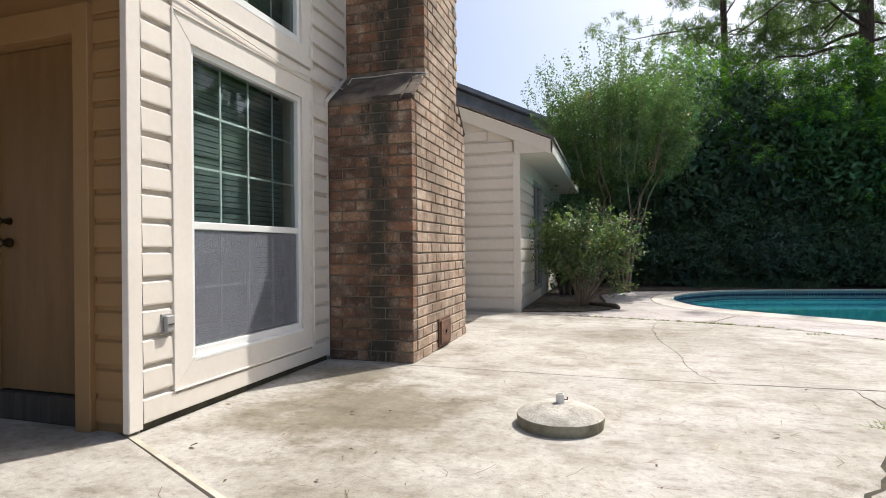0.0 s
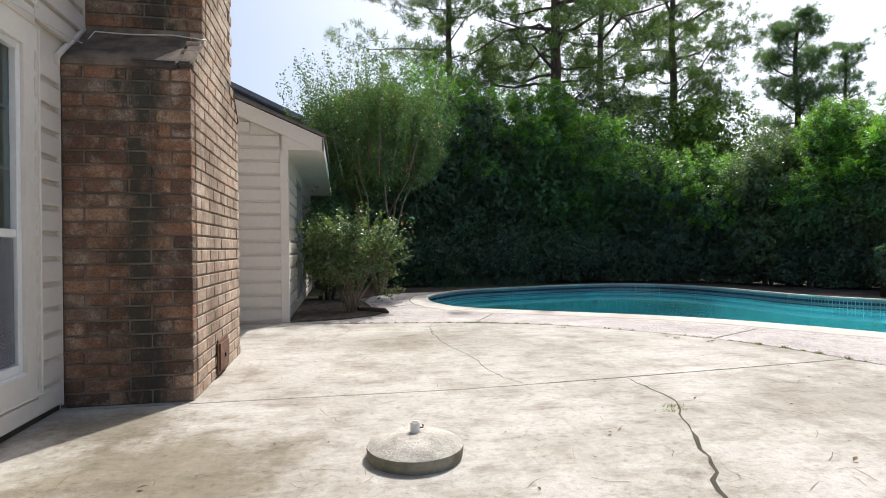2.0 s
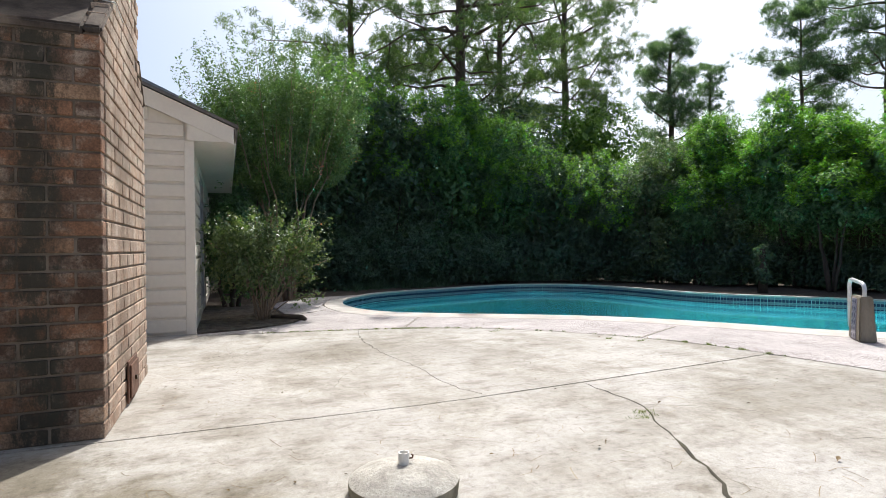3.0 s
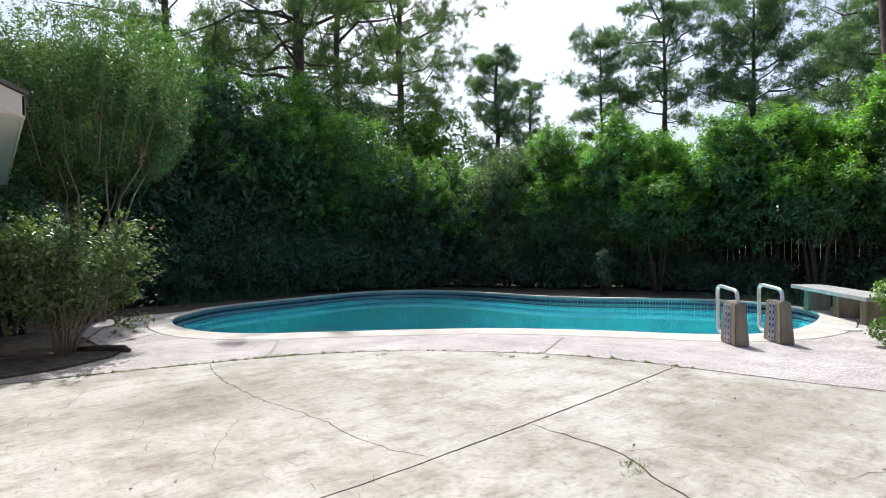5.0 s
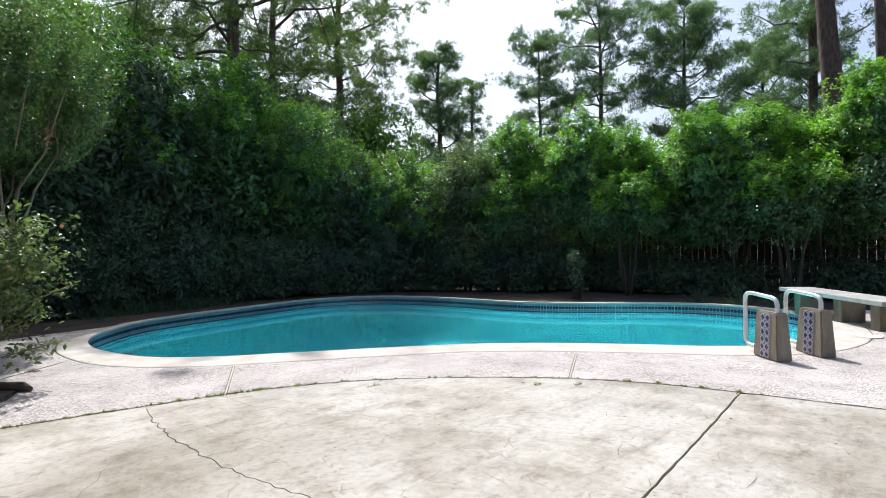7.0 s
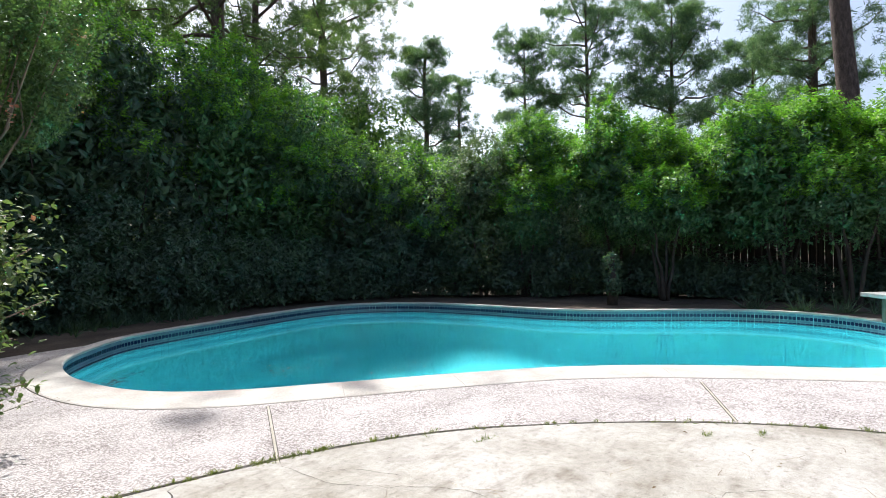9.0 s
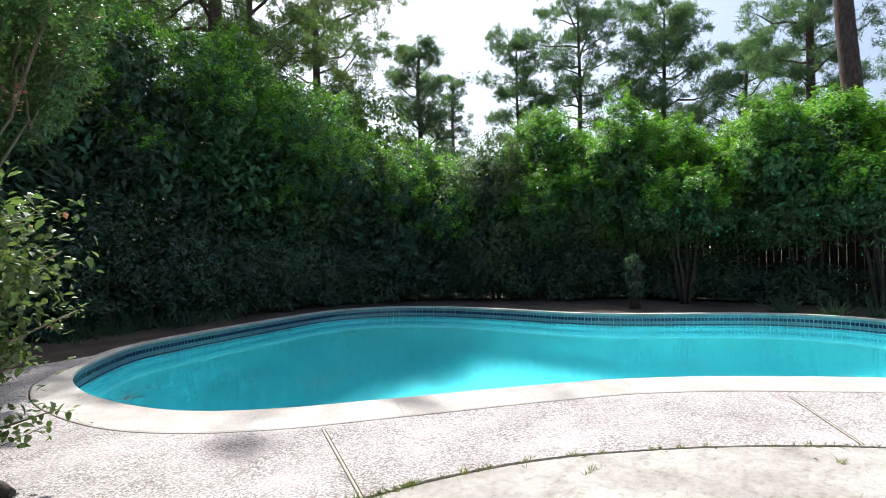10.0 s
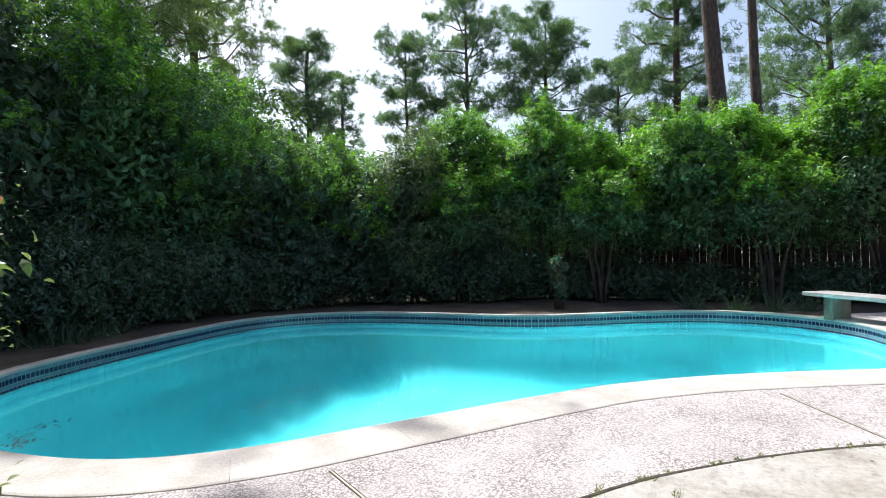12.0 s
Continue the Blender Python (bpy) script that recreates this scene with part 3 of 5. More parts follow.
def tile_mesh():
    bm = bmesh.new()
    w, h = TW - 0.002, 0.16
    add_box(bm, (-w / 2, -0.006, -h), (w / 2, 0.0, 0), 0.002, 0)
    for cx in (-w / 4, w / 4):
        for cz, r, mi in ((-0.06, 0.028, 1), (-0.15, 0.026, 1)):
            vs = [bm.verts.new((cx + r * a, 0.0012, cz + r * b)) for a, b in ((-1, 0), (-0.8, 0.75), (0.8, 0.75), (1, 0), (0.8, -0.9), (-0.8, -0.9)) if cz > -0.1 or b > -0.5]
            bm.faces.new(vs).material_index = mi
    vs = [bm.verts.new(p) for p in ((-w / 2, 0.001, -0.112), (w / 2, 0.001, -0.112), (w / 2, 0.001, -0.105), (-w / 2, 0.001, -0.105))]
    bm.faces.new(vs).material_index = 2
    bmesh.ops.recalc_face_normals(bm, faces=bm.faces[:])
    me = bpy.data.meshes.new("tile")
    bm.to_mesh(me)
    bm.free()
    for m in (M_TILE_TEAL, M_TILE_DARK, M_TILE_PALE):
        me.materials.append(m)
    return me


TILE = tile_mesh()

# ---- house ----
def boards(parent, name, origin, along, out, length, z0, z1, pitch, material, proud=0.034):
    """Lap boards on a wall: each one a shared wedge."""
    along, out = Vector(along), Vector(out)
    bm = bmesh.new()
    prof = [(0.0, 0.0), (proud, 0.0), (proud + 0.002, 0.01), (proud - 0.002, pitch * 0.76), (proud * 0.2, pitch * 0.86), (0.002, pitch), (0.0, pitch)]
    ends = [[bm.verts.new(along * s + out * o + Vector((0, 0, z))) for o, z in prof] for s in (0, length)]
    for i in range(len(prof)):
        bm.faces.new((ends[0][i], ends[1][i], ends[1][(i + 1) % 7], ends[0][(i + 1) % 7]))
    bm.faces.new(ends[0])
    bm.faces.new(ends[1][::-1])
    bmesh.ops.recalc_face_normals(bm, faces=bm.faces[:])
    me = bpy.data.meshes.new(name)
    bm.to_mesh(me)
    bm.free()
    me.materials.append(material)
    z = z0
    while z < z1:
        ob = new(name, me)
        ob.parent = parent
        ob.location = Vector((*origin, z))
        z += pitch


wy = [3.38, 3.83, 5.09, 9.6]
wall = bmesh.new()
X0, X1 = WALL_X - 0.2, WALL_X
for lo, hi in (((X0, 3.45, 0.0), (X1, 3.83, 6.0)), ((X0, 5.09, 0.0), (X1, 9.6, 6.0)), ((X0, 3.83, 0.0), (X1, 5.09, 0.32)), ((X0, 3.83, 2.27), (X1, 5.09, 2.68)), ((X0, 3.83, 4.6), (X1, 5.09, 6.0))):
    add_box(wall, lo, hi)
house_wall = tagged(part("wall_house", wall, M_SIDING), "cream lap-sided house wall with two tall windows", "house wall", kind="structure")
PITCH = 0.1608
for y0, y1, z0, z1 in ((3.455, 3.68, 0.05, 5.9), (5.205, 5.50, 0.05, 2.25), (5.205, 5.86, 2.462, 5.9)):
    boards(house_wall, "siding_board", (WALL_X, y0), (0, 1, 0), (1, 0, 0), y1 - y0, z0, z1, PITCH, M_SIDING)
boards(house_wall, "siding_board", (WALL_X, 3.68), (0, 1, 0), (1, 0, 0), 1.525, 0.05, 0.17, 0.135, M_SIDING)
boards(house_wall, "siding_board", (WALL_X, 3.68), (0, 1, 0), (1, 0, 0), 1.525, 2.425, 2.5, 0.12, M_SIDING)
boards(house_wall, "siding_board", (WALL_X, 7.3), (0, 1, 0), (1, 0, 0), 2.3, 0.05, 4.4, PITCH, M_SIDING)
part("corner_board", box((WALL_X - 0.012, 3.36, 0.02), (WALL_X + 0.032, 3.455, 6.0), 0.004), M_TRIM, house_wall)
part("edge_trim", box((WALL_X, 5.502, 0.03), (WALL_X + 0.03, 5.522, 2.34), 0.003), M_TRIM, house_wall)
tri = bmesh.new()
tube(tri, [(WALL_X + 0.02, 5.50, 2.33), (WALL_X + 0.02, 5.885, 2.66)], 0.022, 6)
tube(tri, [(WALL_X + 0.02, 5.885, 2.65), (WALL_X + 0.02, 5.885, 5.5)], 0.016, 6)
part("edge_trim", tri, M_TRIM, house_wall)
# dark strip standing in for the shade below the lowest board
part("siding_shade", box((WALL_X - 0.1, 3.46, 0.0), (WALL_X + 0.004, 5.52, 0.048)), M_GAP, house_wall, "dark strip for the shade under the siding")
# a thin loose cable over the wall and the chimney shoulder
cab = bmesh.new()
pts = [(WALL_X + 0.05, 3.46, 2.52), (WALL_X + 0.05, 3.9, 2.49), (WALL_X + 0.05, 4.45, 2.455), (WALL_X + 0.05, 4.8, 2.43), (WALL_X + 0.06, 5.3, 2.46), (WALL_X + 0.08, 5.75, 2.5), (WALL_X + 0.1, 5.87, 2.64), (-2.0, 5.86, 2.63), (-1.7, 5.87, 2.645), (-1.48, 5.87, 2.62), (-1.46, 6.0, 2.55)]
tube(cab, pts, 0.005, 5)
tagged(part("cable", cab, M_PIPE), "thin white cable strung along wall and chimney", "cable")


def framed_window(name, y0, y1, z0, z1, rail, label):
    """A white sash window with its wide mitred surround, set in the wall."""
    w = tagged(new(name), label, "window", kind="structure")
    x = WALL_X
    t = 0.15
    for lo, hi, cut_lo, cut_hi in (("b", z0, 0, 0), ("t", z1, 0, 0)):
        bm = bmesh.new()
        s = -1 if lo == "b" else 1
        za, zb = hi, hi + s * t
        ring = [(y0, za), (y1, za), (y1 + t, zb), (y0 - t, zb)]
        a = [bm.verts.new((x + 0.002, y, z)) for y, z in ring]
        b = [bm.verts.new((x + 0.032, y, z)) for y, z in ring]
        for i in range(4):
            bm.faces.new((a[i], a[(i + 1) % 4], b[(i + 1) % 4], b[i]))
        bm.faces.new(b)
        bmesh.ops.recalc_face_normals(bm, faces=bm.faces[:])
        part("surround_board", bm, M_TRIM, w)
        part("surround_bead", box((x + 0.002, y0 - t - 0.012, min(zb, zb + s * 0.012)), (x + 0.042, y1 + t + 0.012, max(zb, zb + s * 0.012)), 0.003), M_TRIM, w)
    for s, ya in ((-1, y0), (1, y1)):
        bm = bmesh.new()
        yb = ya + s * t
        ring = [(ya, z0), (ya, z1), (yb, z1 + t), (yb, z0 - t)]
        a = [bm.verts.new((x + 0.002, y, z)) for y, z in ring]
        b = [bm.verts.new((x + 0.03, y, z)) for y, z in ring]
        for i in range(4):
            bm.faces.new((a[i], a[(i + 1) % 4], b[(i + 1) % 4], b[i]))
        bm.faces.new(b)
        bmesh.ops.recalc_face_normals(bm, faces=bm.faces[:])
        part("surround_board", bm, M_TRIM, w)
        part("surround_bead", box((x + 0.002, min(yb, yb + s * 0.012), z0 - t), (x + 0.042, max(yb, yb + s * 0.012), z1 + t), 0.003), M_TRIM, w)
    f = 0.042
    fr = bmesh.new()
    for lo, hi in (((x - 0.06, y0, z0), (x + 0.012, y0 + f, z1)), ((x - 0.06, y1 - f, z0), (x + 0.012, y1, z1)), ((x - 0.06, y0 + f, z0), (x + 0.012, y1 - f, z0 + f + 0.02)), ((x - 0.06, y0 + f, z1 - f), (x + 0.012, y1 - f, z1))):
        add_box(fr, lo, hi, 0.004)
    part("window_frame", fr, M_WHITE, w, "white aluminium frame")
    part("window_sill", box((x - 0.02, y0 + 0.01, z0 - 0.012), (x + 0.034, y1 - 0.01, z0 + 0.012), 0.004), M_WHITE, w)
    ga, gb = y0 + f, y1 - f
    if rail:
        part("meeting_rail", box((x - 0.045, ga, rail - 0.024), (x + 0.006, gb, rail + 0.024), 0.004), M_WHITE, w)
        sashes = ((z0 + f + 0.02, rail - 0.024, 1, -0.03), (rail + 0.024, z1 - f, 2, -0.028))
    else:
        sashes = ((z0 + f + 0.02, z1 - f, 4, -0.028),)
    for za, zb, nrow, dx in sashes:
        p = part("pane", box((x + dx - 0.003, ga, za), (x + dx + 0.003, gb, zb)), M_GLASS, w)
        p.visible_shadow = False
        for k in (1, 2, 3):
            y = ga + (gb - ga) * k / 4
            part("muntin", box((x + dx - 0.012, y - 0.007, za), (x + dx - 0.005, y + 0.007, zb)), M_WHITE, w)
        for k in range(1, nrow + 1):
            z = za + (zb - za) * k / (nrow + 1)
            part("muntin", box((x + dx - 0.013, ga, z - 0.007), (x + dx - 0.004, gb, z + 0.007)), M_WHITE, w)
    if rail:
        scr = part("insect_screen", box((x - 0.006, ga + 0.012, z0 + f + 0.03), (x - 0.005, gb - 0.012, rail - 0.03)), M_SCREENMESH, w, "dark woven insect screen")
    # closed slatted blind behind the glass
    bl = bmesh.new()
    z = z0 + 0.05
    while z < z1 - 0.05:
        add_box(bl, (x - 0.15, ga, z), (x - 0.135, gb, z + 0.034))
        z += 0.04
    part("blind", bl, M_BLIND, w, "closed slatted blind behind the glass")
    return w


ms, n_, l_, b_ = mat("screen_mesh", 0.6)
b_.inputs["Base Color"].default_value = (0.21, 0.215, 0.25, 1)
b_.inputs["Alpha"].default_value = 0.5
M_SCREENMESH = ms
framed_window("window_1", 3.83, 5.09, 0.33, 2.26, 1.15, "white double-hung window with muntins, blind and screen")
framed_window("window_2", 3.83, 5.09, 2.70, 4.55, 0, "tall white upper window with muntins and cream surround")
room = bmesh.new()
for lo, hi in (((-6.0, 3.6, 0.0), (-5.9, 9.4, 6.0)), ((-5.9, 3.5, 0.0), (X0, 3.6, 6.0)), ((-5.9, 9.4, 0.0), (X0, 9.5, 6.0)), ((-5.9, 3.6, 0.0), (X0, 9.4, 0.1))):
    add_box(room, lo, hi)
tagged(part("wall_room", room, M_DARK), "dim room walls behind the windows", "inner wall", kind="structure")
tagged(part("roof_house", box((-9.0, 3.0, 6.0), (-1.9, 10.0, 6.2)), M_SHINGLE), "grey shingled house roof", "roof", kind="structure")

# porch side of the house: short wall, door, roof
porch_wall = bmesh.new()
for lo, hi in (((-2.74, 3.42, 0.0), (WALL_X - 0.2, 3.58, 2.62)), ((WALL_X - 0.2, 3.42, 0.0), (WALL_X - 0.013, 3.445, 2.62)), ((-3.42, 3.44, 2.2), (-2.74, 3.58, 2.62)), ((-7.0, 3.44, 0.0), (-3.42, 3.58, 2.62))):
    add_box(porch_wall, lo, hi)
pw = tagged(part("wall_porch", porch_wall, M_TAN), "tan lap-sided porch wall in deep shade", "porch wall", kind="structure")
boards(pw, "siding_board", (WALL_X - 0.013, 3.42), (-1, 0, 0), (0, -1, 0), 0.236, 0.05, 2.5, PITCH, M_TAN, 0.018)
part("door_casing", box((-2.70, 3.37, 0.0), (-2.59, 3.42, 2.36), 0.004), M_TAN, pw)
part("door_casing", box((-3.6, 3.37, 2.2), (-2.70, 3.44, 2.36), 0.004), M_TAN, pw)
door = tagged(part("door_1", box((-3.41, 3.47, 0.17), (-2.745, 3.51, 2.195), 0.003), M_DOOR), "plain brown flush door, closed, under the porch", "door", kind="structure")
for z, r in ((1.05, 0.032), (1.18, 0.024)):
    kn = bmesh.new()
    tube(kn, [(-3.33, 3.47, z), (-3.33, 3.455, z), (-3.33, 3.43, z), (-3.33, 3.41, z), (-3.33, 3.40, z)], [r, r * 0.9, r * 0.5, r * 0.95, r * 0.6], 12)
    part("door_knob" if z < 1.1 else "deadbolt", kn, M_BRASS, door, "dark bronze door knob" if z < 1.1 else "dark bronze deadbolt")
tagged(part("door_step", box((-3.6, 3.43, 0.0), (-2.745, 3.60, 0.16), 0.006), M_WOODGREY), "worn wooden door sill on the slab", "door sill", kind="structure")
tagged(part("ceiling_porch", box((-8.0, -1.5, 2.62), (WALL_X - 0.02, 3.44, 2.75)), M_DOOR), "brown boarded porch ceiling", "porch ceiling", kind="structure")
bm = bmesh.new()
tube(bm, [(-5.2, 0.2, 0), (-5.2, 0.2, 2.62)], 0.06, 10)
tagged(part("porch_post", bm, M_TAN), "tan wooden post under the porch roof", "post", kind="structure")

sock = thing("outlet_box", (WALL_X + 0.03, 3.615, 0.52), "grey weatherproof socket box on the siding", "socket")
part("back_plate", box((-0.006, -0.04, 0.0), (0.012, 0.04, 0.115), 0.004), M_GREY, sock)
part("cover", box((0.012, -0.032, 0.01), (0.04, 0.032, 0.105), 0.006), M_GREY, sock)
part("latch", box((0.04, -0.02, 0.05), (0.046, 0.02, 0.058), 0.001), M_DARK, sock)

# ---- chimney: mortar core, then bricks ----
CX0, CX1, CY0, CY1, SH = WALL_X, -1.5, 5.53, 7.28, 2.30
UY0, UY1 = 5.88, 6.99
core = bmesh.new()
add_box(core, (CX0, CY0 + 0.012, 0.0), (CX1 - 0.012, CY1 - 0.012, SH))
add_box(core, (CX0, UY0 + 0.012, SH), (CX1 - 0.012, UY1 - 0.012, 5.8))
add_box(core, (CX1 - 0.08, CY0 + 0.2, SH), (CX1 - 0.013, CY1 - 0.2, SH + 0.12))
chimney = tagged(part("chimney", core, M_MORTAR), "stained red-brown brick chimney with sloped shoulders against the house", "chimney", kind="structure")
for ya, yb in ((CY0 - 0.012, UY0 + 0.012), (CY1 + 0.012, UY1 - 0.012)):
    bm = bmesh.new()
    for x in (CX0, CX1 - 0.09):
        bm.verts.new((x, ya, SH - 0.02)), bm.verts.new((x, ya, SH + 0.035)), bm.verts.new((x, yb, SH + 0.335)), bm.verts.new((x, yb, SH - 0.02))
    v = list(bm.verts)
    for i in range(4):
        bm.faces.new((v[i], v[(i + 1) % 4], v[4 + (i + 1) % 4], v[4 + i]))
    bm.faces.new(v[:4])
    bm.faces.new(v[4:])
    edge_row = [bm.verts.new((x, y, z)) for x in (CX1 - 0.088, CX1 + 0.006) for y, z in ((ya, SH - 0.01), (ya, SH + 0.037), (yb, SH + 0.337), (yb, SH + 0.285))]
    for i in range(4):
        bm.faces.new((edge_row[i], edge_row[(i + 1) % 4], edge_row[4 + (i + 1) % 4], edge_row[4 + i]))
    bm.faces.new(edge_row[:4])
    bm.faces.new(edge_row[4:])
    bmesh.ops.bevel(bm, geom=bm.edges[:], offset=0.012, segments=2, affect="EDGES")
    bmesh.ops.recalc_face_normals(bm, faces=bm.faces[:])
    part("shoulder", bm, M_CAP, chimney, "blackened sloped mortar shoulder")
vent = thing("ash_door", (CX1 + 0.006, 6.385, 0.02), "rusty iron ash door low in the chimney", "ash door")
part("frame", box((0, -0.19, 0), (0.012, 0.19, 0.29), 0.004), M_RUST, vent)
part("flap", box((0.012, -0.16, 0.03), (0.026, 0.16, 0.26), 0.005), M_RUST, vent)
part("latch", box((0.026, -0.02, 0.13), (0.04, 0.02, 0.16), 0.003), M_BRASS, vent)

# ---- the wing ----
wing = bmesh.new()
add_box(wing, (-9.0, WING_Y, 0.0), (WING_X, WING_Y + 0.15, 2.5))
add_box(wing, (WING_X - 0.15, WING_Y + 0.15, 0.0), (WING_X, 11.15, 2.5))
add_box(wing, (WING_X - 0.15, 12.25, 0.0), (WING_X, 16.0, 2.5))
add_box(wing, (WING_X - 0.15, 11.15, 2.2), (WING_X, 12.25, 2.5))
add_box(wing, (WING_X - 0.15, 11.15, 0.0), (WING_X, 12.25, 0.25))
add_box(wing, (-9.0, 15.85, 0.0), (WING_X - 0.15, 16.0, 2.5))
g = [wing.verts.new(p) for p in ((-9, WING_Y, 2.5), (WING_X, WING_Y, 2.5), (WING_X, WING_Y, 2.84), (-2.5, WING_Y, 3.38), (-9, WING_Y, 3.38))]
g2 = [wing.verts.new(v.co + Vector((0, 0.15, 0))) for v in g]
wing.faces.new(g)
wing.faces.new(g2[::-1])
for i in range(5):
    wing.faces.new((g[i], g[(i + 1) % 5], g2[(i + 1) % 5], g2[i]))
bmesh.ops.recalc_face_normals(wing, faces=wing.faces[:])
wing_wall = tagged(part("wall_wing", wing, M_SIDING), "cream lap-sided wing of the house", "house wall", kind="structure")
boards(wing_wall, "siding_board", (WALL_X, WING_Y), (1, 0, 0), (0, -1, 0), WING_X - 0.085 - WALL_X, 0.04, 2.5, 0.19, M_SIDING, 0.028)
boards(wing_wall, "siding_board", (WING_X, WING_Y + 0.06), (0, 1, 0), (1, 0, 0), 1.42, 0.04, 2.3, 0.19, M_SIDING, 0.028)
boards(wing_wall, "siding_board", (WING_X, 12.33), (0, 1, 0), (1, 0, 0), 3.6, 0.04, 2.3, 0.19, M_SIDING, 0.028)
part("corner_board", box((WING_X - 0.085, WING_Y - 0.03, 0.0), (WING_X + 0.03, WING_Y + 0.06, 2.46), 0.004), M_TRIM, wing_wall)
part("corner_board", box((WING_X - 0.02, WING_Y - 0.035, 2.46), (WING_X + 0.01, WING_Y - 0.004, 2.62), 0.003), M_TRIM, wing_wall)
w3 = tagged(new("window_3"), "dark window with grey frame in the wing", "window", kind="structure")
for lo, hi in (((WING_X - 0.05, 11.09, 0.2), (WING_X + 0.03, 11.17, 2.25)), ((WING_X - 0.05, 12.23, 0.2), (WING_X + 0.03, 12.31, 2.25)), ((WING_X - 0.05, 11.17, 2.17), (WING_X + 0.03, 12.23, 2.25)), ((WING_X - 0.05, 11.17, 0.2), (WING_X + 0.03, 12.23, 0.28)), ((WING_X - 0.05, 11.67, 0.28), (WING_X + 0.015, 11.73, 2.17))):
    part("window_frame", box(lo, hi, 0.005), M_GREY, w3)
for ya, yb in ((11.17, 11.67), (11.73, 12.23)):
    part("pane", box((WING_X - 0.03, ya, 0.28), (WING_X - 0.024, yb, 2.17)), M_GLASS, w3)
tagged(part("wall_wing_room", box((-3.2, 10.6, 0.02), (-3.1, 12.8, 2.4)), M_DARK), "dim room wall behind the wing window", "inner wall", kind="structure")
for k in range(3):
    z = 2.51 + k * 0.19
    x1 = min(-0.72 - (z + 0.36 - 2.62) / 0.43, WING_X - 0.09)
    boards(wing_wall, "siding_board", (WALL_X, WING_Y), (1, 0, 0), (0, -1, 0), x1 - WALL_X, z, z + 0.1, 0.19, M_SIDING, 0.028)
# low roof of the wing: slope, fascia, rake and soffit
EX, EZ, SL = -0.72, 2.62, 0.43
def roof_z(x):
    return EZ + (EX - x) * SL
roof = bmesh.new()
ring = []
for y in (WING_Y - 0.1, 16.4):
    ring.append([roof.verts.new(p) for p in ((EX + 0.03, y, EZ + 0.02), (-6.5, y, roof_z(-6.5) + 0.03), (-6.5, y, roof_z(-6.5) + 0.075), (EX + 0.03, y, EZ + 0.06))])
for i in range(4):
    roof.faces.new((ring[0][i], ring[0][(i + 1) % 4], ring[1][(i + 1) % 4], ring[1][i]))
roof.faces.new(ring[0])
roof.faces.new(ring[1][::-1])
bmesh.ops.recalc_face_normals(roof, faces=roof.faces[:])
wing_roof = tagged(part("roof_wing", roof, M_SHINGLE), "low brown-grey shingled roof of the wing", "roof", kind="structure")
rk = bmesh.new()
for y0, y1, dz0, dz1 in ((WING_Y - 0.075, WING_Y - 0.045, -0.2, 0.018), (WING_Y - 0.045, WING_Y + 0.0, -0.1, 0.016)):
    a = [rk.verts.new(p) for p in ((EX, y0, EZ + dz0), (-2.6, y0, roof_z(-2.6) + dz0), (-2.6, y0, roof_z(-2.6) + dz1), (EX, y0, EZ + dz1))]
    b = [rk.verts.new(v.co + Vector((0, y1 - y0, 0))) for v in a]
    rk.faces.new(a)
    rk.faces.new(b[::-1])
    for i in range(4):
        rk.faces.new((a[i], a[(i + 1) % 4], b[(i + 1) % 4], b[i]))
bmesh.ops.recalc_face_normals(rk, faces=rk.faces[:])
part("rake_board", rk, M_TRIM, wing_roof)
part("fascia", box((EX - 0.025, WING_Y - 0.075, EZ - 0.17), (EX, 16.3, EZ + 0.018), 0.003), M_TRIM, wing_roof)
bm = bmesh.new()
q = [bm.verts.new((x, WING_Y - 0.06, z)) for x, z in ((EX - 0.01, EZ - 0.16), (WING_X - 0.05, EZ - 0.16), (WING_X - 0.05, roof_z(WING_X)), (EX - 0.01, EZ))]
bm.faces.new(q)
part("eave_return", bm, M_TRIM, wing_roof)
part("soffit", box((WING_X - 0.02, WING_Y - 0.045, EZ - 0.16), (EX - 0.025, 16.3, EZ - 0.145)), M_TRIM, wing_roof)
tagged(part("roof_wing_back", box((-9.0, 9.7, 3.12), (-2.5, 16.0, 3.2)), M_SHINGLE), "flat closing of the wing", "roof", kind="structure")
# higher roof behind
gb = bmesh.new()
Y2 = 16.6
tri = [gb.verts.new(p) for p in ((-1.3, Y2, 0.0), (-6.5, Y2, 0.0), (-6.5, Y2, 6.75), (-1.3, Y2, 4.33))]
tri2 = [gb.verts.new(v.co + Vector((0, 3.5, 0))) for v in tri]
gb.faces.new(tri)
gb.faces.new(tri2[::-1])
for i in range(4):
    gb.faces.new((tri[i], tri[(i + 1) % 4], tri2[(i + 1) % 4], tri2[i]))
bmesh.ops.recalc_face_normals(gb, faces=gb.faces[:])
gable = tagged(part("wall_gable", gb, M_ROOF2), "grey gable wall rising behind the low roof", "gable wall", kind="structure")
for k in range(7):
    z = 5.5 + k * 0.05
    part("louvre", box((-5.0, Y2 - 0.03, z), (-4.1 - k * 0.1, Y2 - 0.005, z + 0.026)), M_GREY, gable)
rr = bmesh.new()
a = [rr.verts.new(p) for p in ((-0.9, Y2 - 0.3, 4.18), (-6.5, Y2 - 0.3, 6.79), (-6.5, Y2 - 0.3, 6.92), (-0.9, Y2 - 0.3, 4.3))]
b = [rr.verts.new(v.co + Vector((0, 4.0, 0))) for v in a]
rr.faces.new(a)
rr.faces.new(b[::-1])
for i in range(4):
    rr.faces.new((a[i], a[(i + 1) % 4], b[(i + 1) % 4], b[i]))
bmesh.ops.recalc_face_normals(rr, faces=rr.faces[:])
